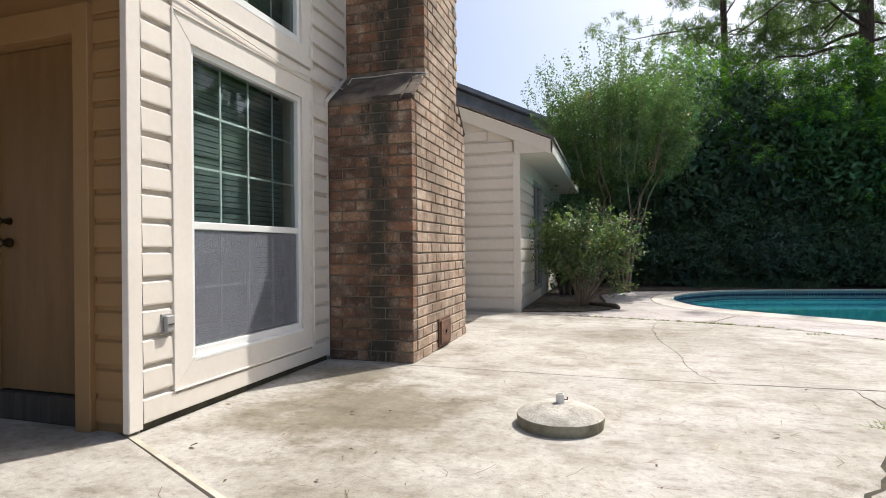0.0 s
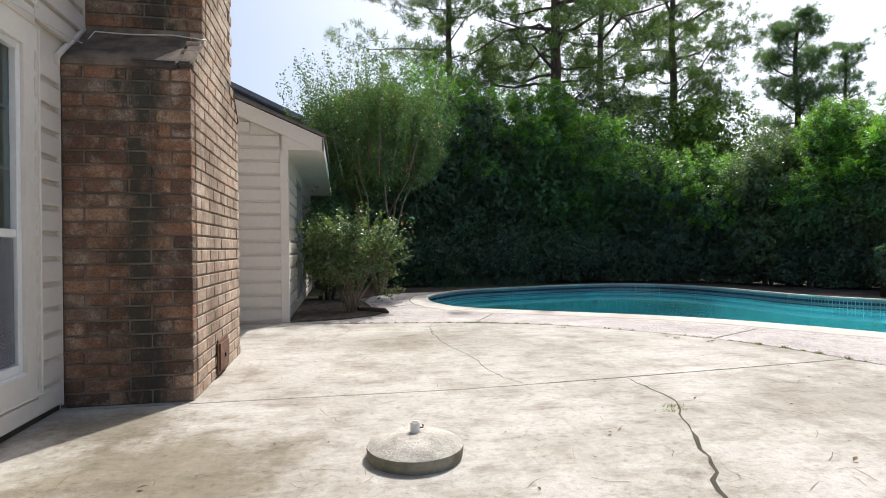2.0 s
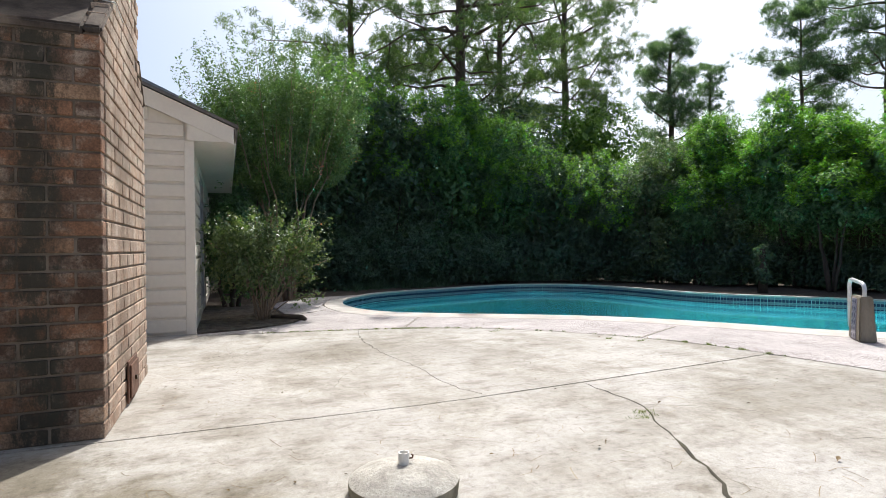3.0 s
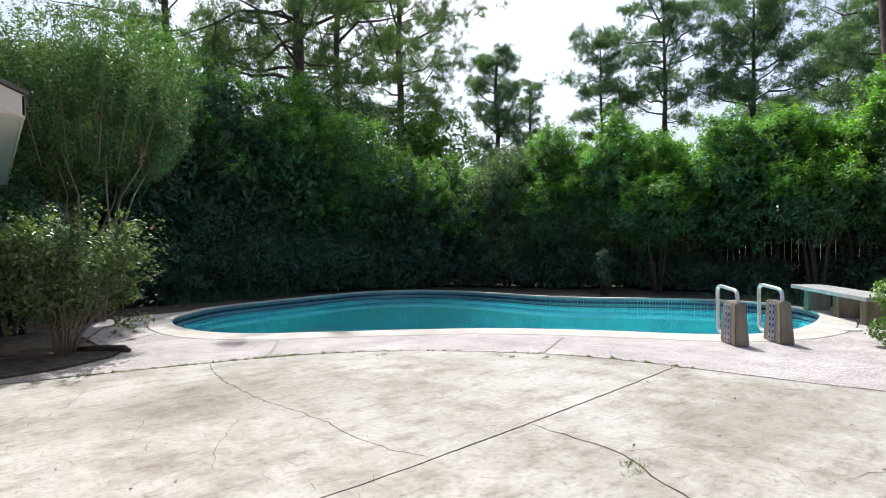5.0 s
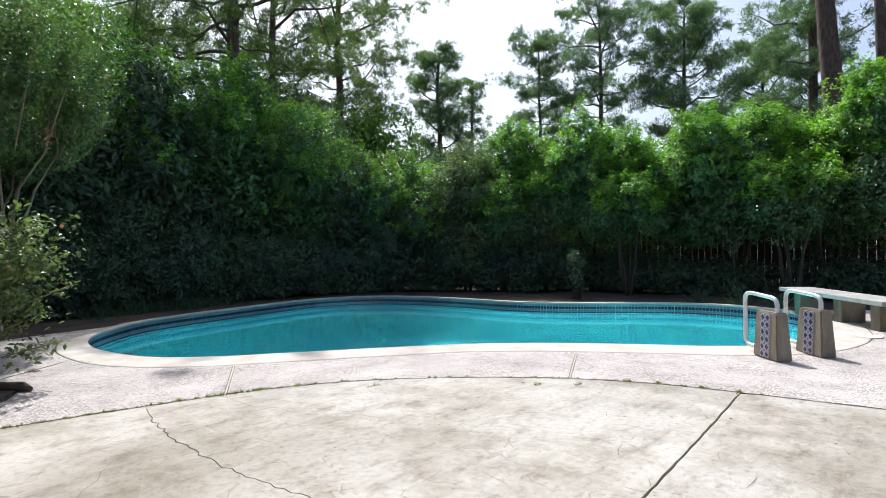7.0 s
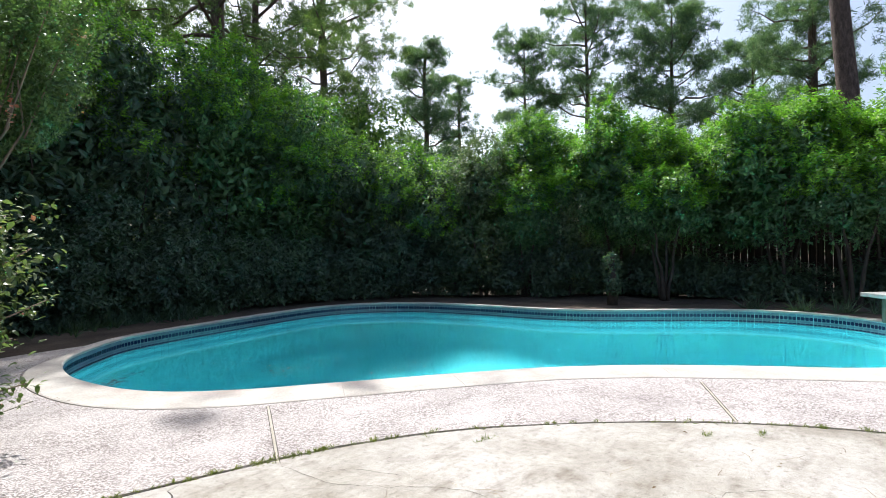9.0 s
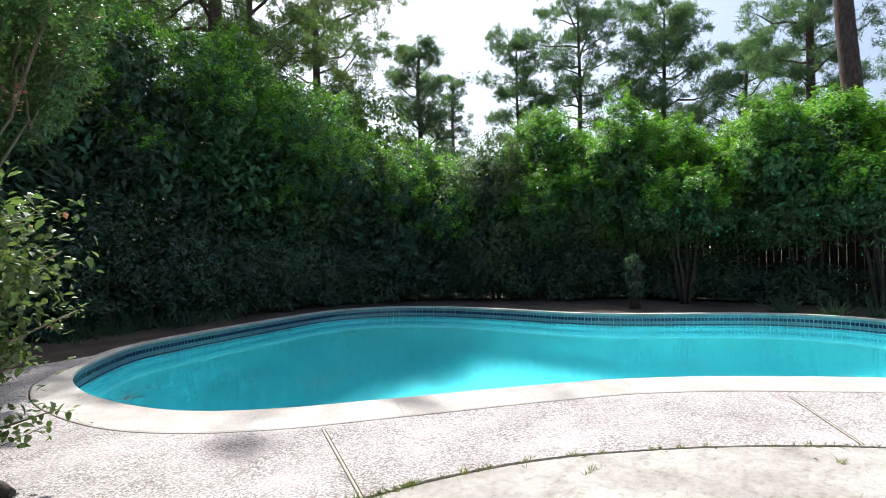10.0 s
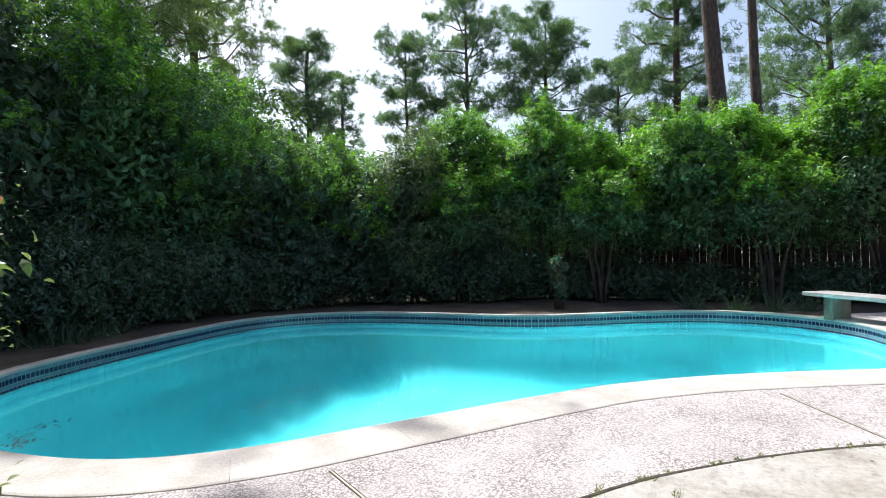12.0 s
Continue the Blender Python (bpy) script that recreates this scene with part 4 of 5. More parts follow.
tagged(part("roof_upper", rr, M_ROOF2), "pale grey upper roof with a metal edge", "roof", kind="structure")


# ---- things on the patio ----
ub = thing("umbrella_base", (-0.145, 4.215, 0.0), "round cast concrete umbrella base with pipe stub on patio", "umbrella base")
bm = bmesh.new()
prof = [(0.235, 0.0), (0.242, 0.05), (0.24, 0.062)]
rings = [[bm.verts.new((r * math.cos(a), r * math.sin(a), z)) for a in (2 * math.pi * k / 48 for k in range(48))] for r, z in prof]
for a, b in zip(rings, rings[1:]):
    for k in range(48):
        bm.faces.new((a[k], a[(k + 1) % 48], b[(k + 1) % 48], b[k])).smooth = True
part("rim", bm, M_CASTSIDE, ub, "brown-stained side of the base")
bm = bmesh.new()
prof = [(0.24, 0.062), (0.225, 0.072), (0.17, 0.095), (0.125, 0.112), (0.115, 0.114), (0.05, 0.122), (0.0001, 0.123)]
rings = [[bm.verts.new((r * math.cos(a), r * math.sin(a), z + (rng.uniform(-0.002, 0.002) if 0 < i < 6 else 0))) for a in (2 * math.pi * k / 48 for k in range(48))] for i, (r, z) in enumerate(prof)]
for a, b in zip(rings, rings[1:]):
    for k in range(48):
        bm.faces.new((a[k], a[(k + 1) % 48], b[(k + 1) % 48], b[k])).smooth = True
part("dome", bm, M_CAST, ub, "pitted white concrete dome")
bm = bmesh.new()
for a, b in zip([(0.024, 0.115), (0.024, 0.172), (0.019, 0.172), (0.019, 0.13)], [(0.024, 0.172), (0.019, 0.172), (0.019, 0.13), (0.0001, 0.13)]):
    ra = [bm.verts.new((a[0] * math.cos(t), a[0] * math.sin(t), a[1])) for t in (2 * math.pi * k / 20 for k in range(20))]
    rb = [bm.verts.new((b[0] * math.cos(t), b[0] * math.sin(t), b[1])) for t in (2 * math.pi * k / 20 for k in range(20))]
    for k in range(20):
        bm.faces.new((ra[k], ra[(k + 1) % 20], rb[(k + 1) % 20], rb[k]))
part("pipe_stub", bm, M_PIPE, ub, "short white plastic pipe stub")
bm = bmesh.new()
tube(bm, [(0.022, 0, 0.142), (0.04, 0, 0.142), (0.042, 0, 0.154), (0.036, 0, 0.156)], 0.004, 6)
part("set_screw", bm, M_RUST, ub)

# ---- pool ladder: two tiled pedestals with hooped rails ----
U, V = Vector((0.70, 0.714, 0)), Vector((0.714, -0.70, 0))


def pedestal(bx, by):
    ob = thing("handrail_pedestal", (bx, by, 0.0), "weathered cement pedestal with blue tiles and steel grab hoop", "pool handrail", "pedestals at the pool ladder")
    L, T, Hh = 0.40, 0.16, 0.48
    bm = bmesh.new()
    vs = []
    for z, s in ((0.0, 0.0), (Hh, 0.035)):
        vs.append([bm.verts.new(U * u + V * v + Vector((0, 0, z))) for u, v in ((s, s * 0.6), (L - s, s * 0.6), (L - s, T - s * 0.6), (s, T - s * 0.6))])
    for i in range(4):
        bm.faces.new((vs[0][i], vs[0][(i + 1) % 4], vs[1][(i + 1) % 4], vs[1][i]))
    bm.faces.new(vs[1])
    bm.faces.new(vs[0][::-1])
    bmesh.ops.recalc_face_normals(bm, faces=bm.faces[:])
    bmesh.ops.bevel(bm, geom=bm.edges[:], offset=0.012, segments=2, affect="EDGES")
    part("body", bm, M_POST, ob)
    for row in range(6):
        for col in range(2):
            t = bmesh.new()
            s = 0.074
            cu, cz = 0.2 + (col - 0.5) * s, 0.05 + row * s
            k = 0.021 * cz / 0.48 - 0.008
            quad = [(-0.5, -0.5), (0.5, -0.5), (0.5, 0.5), (-0.5, 0.5)]
            f = [t.verts.new(U * (cu + a * (s - 0.004)) + V * k + Vector((0, 0, cz + b * (s - 0.004)))) for a, b in quad]
            back = [t.verts.new(v.co + V * 0.012) for v in f]
            t.faces.new(f)
            for i in range(4):
                t.faces.new((f[i], back[i], back[(i + 1) % 4], f[(i + 1) % 4]))
            d = [t.verts.new(U * (cu + a * s) + V * (k - 0.0012) + Vector((0, 0, cz + b * s))) for a, b in ((-0.4, 0), (0, -0.42), (0.4, 0), (0, 0.42))]
            t.faces.new(d).material_index = 1
            for a, b in ((-0.5, -0.5), (0.5, 0.5), (-0.5, 0.5), (0.5, -0.5)):
                c = [t.verts.new(U * (cu + a * s * f2) + V * (k - 0.001) + Vector((0, 0, cz + b * s * f3))) for f2, f3 in ((0.92, 0.92), (0.55, 0.92), (0.92, 0.55))]
                t.faces.new(c).material_index = 1
            part("tile", t, [M_TILE_WHITE, M_TILE_NAVY], ob)
    hoop = bmesh.new()
    c = V * (T / 2)
    path = [(0.11, 0.40), (0.11, 0.55), (0.125, 0.59), (0.16, 0.612), (0.21, 0.62), (0.54, 0.64), (0.61, 0.63), (0.645, 0.6), (0.655, 0.555), (0.655, 0.17), (0.645, 0.12), (0.61, 0.085), (0.56, 0.075), (0.37, 0.08)]
    tube(hoop, [U * u + c + Vector((0, 0, z)) for u, z in path], 0.022, 12)
    part("hoop", hoop, M_STEEL, ob, "white painted steel grab hoop")
    return ob


M_TILE_WHITE = two_tone("lilac_tile", (0.36, 0.34, 0.42), (0.46, 0.44, 0.5), 12, 0.3, 60, 0.0)
M_TILE_NAVY = two_tone("navy_tile", (0.025, 0.02, 0.07), (0.045, 0.035, 0.11), 12, 0.3, 60, 0.0)
pedestal(5.40, 5.72)
pedestal(5.89, 5.43)

# ---- bench ----
bench = thing("garden_bench", (9.22, 5.7, -0.02), "long pale concrete slab bench on block legs", "bench")
bench.rotation_euler = (0, 0, math.atan2(0.61, 0.79))
part("seat", box((-1.27, -0.25, 0.36), (1.27, 0.25, 0.425), 0.008), M_BENCH, bench)
for x in (-1.0, -0.2, 0.86):
    bm = bmesh.new()
    add_box(bm, (x - 0.09, -0.17, 0.0), (x + 0.09, 0.17, 0.365), 0.01)
    part("leg", bm, M_POST, bench, "weathered block leg")

# ---- skimmer lid and a paving disc on the deck ----
bm = bmesh.new()
bmesh.ops.create_cone(bm, cap_ends=True, segments=32, radius1=0.14, radius2=0.135, depth=0.012)
lid = part("skimmer_lid", bm, M_PIPE)
lid.location = (7.68, 5.22, 0.006)
tagged(lid, "round white skimmer lid set in the deck", "skimmer lid")

# ---- wooden edging of the rose bed, and its litter ----
bm = bmesh.new()
tube(bm, [(-0.35, 10.85, 0.03), (-0.02, 10.6, 0.04), (0.2, 10.38, 0.035), (0.24, 10.3, 0.02)], [0.03, 0.04, 0.045, 0.02], 8)
tagged(part("bed_edging", bm, M_DARKTWIG), "dark weathered timber edging the planting bed", "edging")
tagged(part("flower_bed", prism([(-1.24, 9.62), (-0.5, 9.78), (0.0, 10.12), (0.16, 10.42), (0.0, 11.0), (-0.1, 12.0), (-0.15, 13.2), (-1.24, 13.5)], -0.06, 0.012), M_MULCH), "brown mulch bed beside the wing", "flower bed", kind="structure")

# ---- fence ----
fence = thing("wooden_fence", (14.2, 8.0, -0.05), "dark weathered board fence behind the shrubs", "fence")
pk = bmesh.new()
add_box(pk, (-0.01, -0.069, 0.0), (0.01, 0.069, 1.95), 0.003)
pk_me = bpy.data.meshes.new("picket")
pk.to_mesh(pk_me)
pk.free()
pk_me.materials.append(M_WOODGREY)
for i in range(110):
    ob = new("picket", pk_me)
    ob.parent = fence
    ob.location = (rng.uniform(-0.004, 0.004), -8.0 + i * 0.152, rng.uniform(-0.02, 0.02))
    ob.rotation_euler = (0, 0, rng.uniform(-0.03, 0.03))
for z in (0.35, 1.6):
    part("fence_rail", box((0.012, -8.0, z), (0.05, 8.7, z + 0.09), 0.003), M_WOODGREY, fence)


# ---- plants ----
def stems(ob, base, top, count, spread, r0, material, rnd, kink=0.12, name="stem"):
    for i in range(count):
        a = 2 * math.pi * i / count + rnd.uniform(-0.4, 0.4)
        bx, by = rnd.uniform(0.02, 0.12) * math.cos(a), rnd.uniform(0.02, 0.12) * math.sin(a)
        pts, rad = [], []
        for k in range(7):
            f = k / 6
            pts.append((base[0] + bx + math.cos(a) * spread * f ** 1.3 + rnd.uniform(-kink, kink) * f * 0.6, base[1] + by + math.sin(a) * spread * f ** 1.3 + rnd.uniform(-kink, kink) * f * 0.6, base[2] + (top - base[2]) * f))
            rad.append(r0 * (1 - 0.75 * f))
        bm = bmesh.new()
        tube(bm, pts, rad, 7)
        part(name, bm, material, ob)


def shrub(x, y, rx, ry, zlo, zhi, material, count, label, leaf=0.085, seed=0, lumps=44, name="shrub", category="shrub", group="", stem_mat=None, n_stems=4, aspect=0.5, core=True, lump=(0.38, 0.66), boxy=0.6, stem_r=0.045, fine=False, sprig=0.0, lit_shoots=None):
    g = np.random.default_rng(seed)
    r = random.Random(seed)
    ob = thing(name, (x, y, -0.05), label, category, group)
    c = (0, 0, (zlo + zhi) / 2 + 0.05)
    rad = (rx, ry, (zhi - zlo) / 2)
    pos, nrm = lumpy(g, c, rad, lumps, count, lump, 0.22, boxy, sprig)
    size = np.full(len(pos), leaf)
    if core:
        n2 = count // 5
        p2 = g.normal(0, 1, (n2, 3))
        p2 = np.array(c) + p2 / np.linalg.norm(p2, axis=1, keepdims=True) * g.random((n2, 1)) ** 0.5 * 0.68 * np.array(rad)
        pos, nrm, size = np.vstack((pos, p2)), np.vstack((nrm, g.normal(0, 1, (n2, 3)))), np.concatenate((size, np.full(n2, leaf * 2.4)))
    keep = pos[:, 2] > 0.06
    nrm = nrm + np.array([0, 0, 0.8])
    leaves("crown", pos[keep], nrm[keep], size[keep], aspect, material, ob, g, 0.25, "", fine)
    if lit_shoots:  # lime growth on the upper, outer twigs; sunlit tops put into its colour
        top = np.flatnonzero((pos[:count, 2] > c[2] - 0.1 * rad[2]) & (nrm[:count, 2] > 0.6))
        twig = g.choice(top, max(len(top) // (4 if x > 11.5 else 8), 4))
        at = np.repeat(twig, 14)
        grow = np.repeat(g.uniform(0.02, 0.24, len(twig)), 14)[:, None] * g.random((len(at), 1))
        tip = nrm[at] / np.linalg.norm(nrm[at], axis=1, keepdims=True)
        leaves("lit_young_growth", pos[at] + tip * grow + g.normal(0, 0.035, (len(at), 3)), tip + np.array([0, 0, 0.5]), np.full(len(at), leaf * 0.95), aspect, lit_shoots, ob, g, 0.1)
    stems(ob, (0, 0, 0), c[2], n_stems, min(rx, ry) * 0.5, stem_r, stem_mat or M_DARKTWIG, r)
    return ob


HEDGE = [  # x, y, rx, ry, zlo, zhi, material, leaves
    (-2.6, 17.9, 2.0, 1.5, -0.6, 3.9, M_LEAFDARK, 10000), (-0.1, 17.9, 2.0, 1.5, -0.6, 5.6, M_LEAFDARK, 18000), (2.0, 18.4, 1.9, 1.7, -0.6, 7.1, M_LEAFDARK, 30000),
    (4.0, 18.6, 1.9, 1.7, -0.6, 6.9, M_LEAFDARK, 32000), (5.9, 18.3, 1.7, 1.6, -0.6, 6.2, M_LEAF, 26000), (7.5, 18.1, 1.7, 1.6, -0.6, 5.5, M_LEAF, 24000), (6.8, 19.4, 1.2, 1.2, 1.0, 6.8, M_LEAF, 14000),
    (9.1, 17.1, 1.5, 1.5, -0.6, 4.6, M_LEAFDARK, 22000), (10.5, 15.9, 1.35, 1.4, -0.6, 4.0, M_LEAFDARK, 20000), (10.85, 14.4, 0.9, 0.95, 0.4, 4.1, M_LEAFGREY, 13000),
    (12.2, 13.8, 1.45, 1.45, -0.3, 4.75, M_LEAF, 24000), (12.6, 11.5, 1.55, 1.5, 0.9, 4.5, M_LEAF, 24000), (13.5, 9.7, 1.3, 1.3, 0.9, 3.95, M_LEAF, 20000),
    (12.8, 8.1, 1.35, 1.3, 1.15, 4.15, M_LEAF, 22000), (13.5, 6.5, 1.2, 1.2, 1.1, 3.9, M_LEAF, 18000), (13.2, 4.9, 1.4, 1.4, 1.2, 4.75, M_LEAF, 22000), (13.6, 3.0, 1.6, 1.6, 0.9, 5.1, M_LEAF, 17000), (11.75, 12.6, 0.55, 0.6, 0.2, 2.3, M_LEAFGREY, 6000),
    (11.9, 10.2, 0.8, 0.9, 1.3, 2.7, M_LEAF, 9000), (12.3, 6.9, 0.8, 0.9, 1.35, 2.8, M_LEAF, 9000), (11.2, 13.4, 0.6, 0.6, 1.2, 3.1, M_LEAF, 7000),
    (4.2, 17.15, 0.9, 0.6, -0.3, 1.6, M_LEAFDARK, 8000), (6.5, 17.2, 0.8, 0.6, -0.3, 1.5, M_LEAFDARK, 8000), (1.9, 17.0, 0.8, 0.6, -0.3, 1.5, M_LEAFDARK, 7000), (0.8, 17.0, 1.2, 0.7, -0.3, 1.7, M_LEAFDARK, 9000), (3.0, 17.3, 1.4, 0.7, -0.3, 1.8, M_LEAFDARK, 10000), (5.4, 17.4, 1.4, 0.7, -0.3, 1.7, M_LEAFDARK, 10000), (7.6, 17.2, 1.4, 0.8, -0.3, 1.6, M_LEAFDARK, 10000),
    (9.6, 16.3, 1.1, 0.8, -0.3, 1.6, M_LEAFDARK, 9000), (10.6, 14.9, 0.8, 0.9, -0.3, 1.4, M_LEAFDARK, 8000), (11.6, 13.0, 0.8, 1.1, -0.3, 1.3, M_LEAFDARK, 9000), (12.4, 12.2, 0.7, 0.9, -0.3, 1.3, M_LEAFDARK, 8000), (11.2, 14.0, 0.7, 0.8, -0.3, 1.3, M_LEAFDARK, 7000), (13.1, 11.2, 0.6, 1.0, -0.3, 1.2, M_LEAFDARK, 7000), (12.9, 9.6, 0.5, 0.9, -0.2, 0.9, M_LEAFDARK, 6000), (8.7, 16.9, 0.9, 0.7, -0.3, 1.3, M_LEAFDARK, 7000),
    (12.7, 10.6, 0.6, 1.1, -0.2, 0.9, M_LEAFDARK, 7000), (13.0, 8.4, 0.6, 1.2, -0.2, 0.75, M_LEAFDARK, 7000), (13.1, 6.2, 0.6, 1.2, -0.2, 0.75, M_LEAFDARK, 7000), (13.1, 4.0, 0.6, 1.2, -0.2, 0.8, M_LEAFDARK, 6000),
]
LABELS = {"hedge_leaf": "tall dense green hedge shrub behind the pool", "shade_leaf": "dark shaded evergreen shrub in the hedge", "grey_leaf": "grey-green shrub at the pool corner", "lime_leaf": "sunlit lime-green shrub before the fence"}
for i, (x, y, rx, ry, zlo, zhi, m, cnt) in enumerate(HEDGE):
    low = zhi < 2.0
    shrub(x, y, rx, ry, zlo, zhi, m, cnt, "low dark undergrowth shrub at the hedge foot" if low else LABELS[m.name], 0.078, 100 + i, 40 if low else 30, group="hedge undergrowth" if low else "hedge shrubs", lump=(0.2, 0.42) if low or rx < 0.9 else (0.32, 0.7), boxy=0.95 if low else 0.72, sprig=0.06 if low else 0.065, lit_shoots=None if low or m.name == "grey_leaf" or x < 1.5 else M_LITSHOOT)

# rose bush by the wing
rb = shrub(-0.36, 10.65, 0.85, 0.72, 0.45, 1.5, M_ROSE, 6000, "loose rose bush with bare canes beside the wing", 0.056, 41, 34, "rose_bush", "rose bush", "", M_TWIG, 22, 0.55, False, (0.1, 0.26), 0.9, 0.012, True, 0.05)
g = np.random.default_rng(43)
spray = []
for i in range(44):
    a, rr_ = g.uniform(0, 6.28), g.uniform(0.1, 0.75)
    b0 = np.array([rr_ * math.cos(a), rr_ * math.sin(a) * 0.85, 1.15])
    out = np.array([math.cos(a) * 0.6, math.sin(a) * 0.6, 0.75])
    spray.append(b0 + out * g.uniform(0.35, 0.75) * g.random((60, 1)) + g.normal(0, 0.035, (60, 3)))
for tip in ((0.98, -0.1, 0.95), (0.85, -0.3, 1.3), (0.8, 0.0, 0.7), (0.7, -0.4, 1.5), (0.9, 0.2, 1.15), (-0.75, -0.2, 1.25), (0.2, -0.3, 1.8), (-0.1, 0.1, 1.72), (0.8, -0.35, 0.45)):
    root, mid_, end = Vector((0.05, -0.05, 0.1)), Vector((tip[0] * 0.45, tip[1] * 0.5, tip[2] * 0.75)), Vector(tip)
    cane = [root.lerp(mid_, k / 4) for k in range(4)] + [mid_.lerp(end, k / 5) for k in range(6)]
    bm = bmesh.new()
    tube(bm, cane, [0.011 * (1 - 0.07 * k) for k in range(10)], 6)
    part("cane", bm, M_TWIG, rb)
    q = np.array([tuple(mid_.lerp(end, f)) for f in g.uniform(0.1, 1.02, 90)])
    spray.append(q + g.normal(0, 0.06, q.shape))
spray = np.vstack(spray)
leaves("spray", spray, np.tile([0, 0, 1.0], (len(spray), 1)), np.full(len(spray), 0.055), 0.55, M_ROSE, rb, g, 0.2, "", True)
hips = np.vstack([spray[g.integers(0, len(spray), 16)] + g.normal(0, 0.012, (16, 3)) for _ in range(4)])
leaves("blossom", hips, np.tile([0, 0, 1.0], (len(hips), 1)), np.full(len(hips), 0.035), 0.9, M_PETAL, rb, g, 0.0, "faded pink blossom")
# crape myrtle
cm = thing("crape_myrtle", (0.36, 13.9, -0.05), "tall crape myrtle with many slim stems and few pink flowers", "tree")
stems(cm, (0, 0, 0), 3.2, 10, 0.75, 0.034, M_TWIG, random.Random(8), 0.34)
g = np.random.default_rng(77)
pos, nrm = lumpy(g, (-0.1, 0.1, 3.35), (1.85, 1.5, 1.45), 150, 54000, (0.18, 0.38), 0.9, 0.85)
pos[:, :2] *= np.clip(0.42 + 0.36 * (pos[:, 2:] - 1.7), 0.3, 1.0)
tips = []
for i in range(170):  # long upright whips that stand out of the crown
    a, rr_ = g.uniform(0, 6.28), 1.65 * math.sqrt(g.random())
    b0 = np.array([rr_ * math.cos(a) - 0.1, rr_ * math.sin(a), 3.85 - 0.3 * rr_])
    out = np.array([math.cos(a) * 0.28 * rr_, math.sin(a) * 0.28 * rr_, 1.0])
    ln = g.uniform(0.9, 1.9) * (1.05 - 0.2 * rr_ / 1.5)
    tips.append(b0 + out * ln * g.random((150, 1)) + g.normal(0, 0.045, (150, 3)))
    if i % 6 == 0:
        bm = bmesh.new()
        tube(bm, [tuple(b0 - out * 0.9), tuple(b0), tuple(b0 + out * ln * 0.6), tuple(b0 + out * ln)], [0.012, 0.009, 0.005, 0.002], 4, False)
        part("twig", bm, M_TWIG, cm)
tips = np.vstack(tips)
leaves("crown", np.vstack((pos, tips)), np.vstack((nrm, np.tile([0, 0, 1.0], (len(tips), 1)))), np.full(len(pos) + len(tips), 0.055), 0.5, M_MYRTLE, cm, g, 0.2)
for px, py, pz in ((1.2, -0.8, 3.7), (0.5, -1.1, 2.7), (-0.7, -0.8, 4.2), (1.4, 0.1, 3.2), (0.3, -0.9, 4.3)):
    p = np.array([px, py, pz]) + g.normal(0, 0.06, (30, 3))
    leaves("blossom", p, np.tile([0, 0, 1.0], (30, 1)), np.full(30, 0.04), 0.9, M_PETAL, cm, g, 0.0, "pink blossom cluster")
shrub(-0.78, 12.9, 0.62, 0.7, 0.2, 2.1, M_LEAF, 8000, "leafy green shrub beside the wing behind the roses", 0.06, 53, 30, lump=(0.16, 0.34), boxy=0.9, sprig=0.05)
# low clipped shrub by the deck, and a pale shrub behind it
shrub(7.25, 4.02, 0.95, 0.74, 0.0, 0.74, M_LEAFLIME, 26000, "low clipped bright green box shrub on the deck edge", 0.03, 51, 110, "box_shrub", "shrub", "", None, 4, 0.6, True, (0.1, 0.17), 0.25, 0.045, True)
shrub(8.3, 3.75, 0.6, 0.5, 0.4, 1.7, M_LEAFGREY, 2600, "loose pale-leaved shrub near the bench", 0.09, 52, 24, "pale_shrub", "shrub", "", None, 5, 0.35, False, (0.15, 0.3))


def needles(name, tufts, length, per, material, parent, g, width=0.075, up=0.45, label="", loose=0.0):
    """Bunches of needles, each needle a thin blade growing out of its tuft."""
    n = len(tufts) * per
    base = np.repeat(tufts, per, axis=0) + g.normal(0, 1, (n, 3)) * length * loose
    d = g.normal(0, 1, (n, 3)) + np.array([0, 0, up])
    d /= np.linalg.norm(d, axis=1, keepdims=True)
    s = np.cross(d, g.normal(0, 1, (n, 3)))
    s /= np.linalg.norm(s, axis=1, keepdims=True)
    ln = length * g.uniform(0.6, 1.2, (n, 1))
    v = np.empty((n, 3, 3))
    v[:, 0] = base - s * ln * width
    v[:, 1] = base + s * ln * width
    v[:, 2] = base + d * ln
    raw(name, v.reshape(-1, 3).tolist(), np.arange(n * 3).reshape(n, 3).tolist(), material, parent, label)


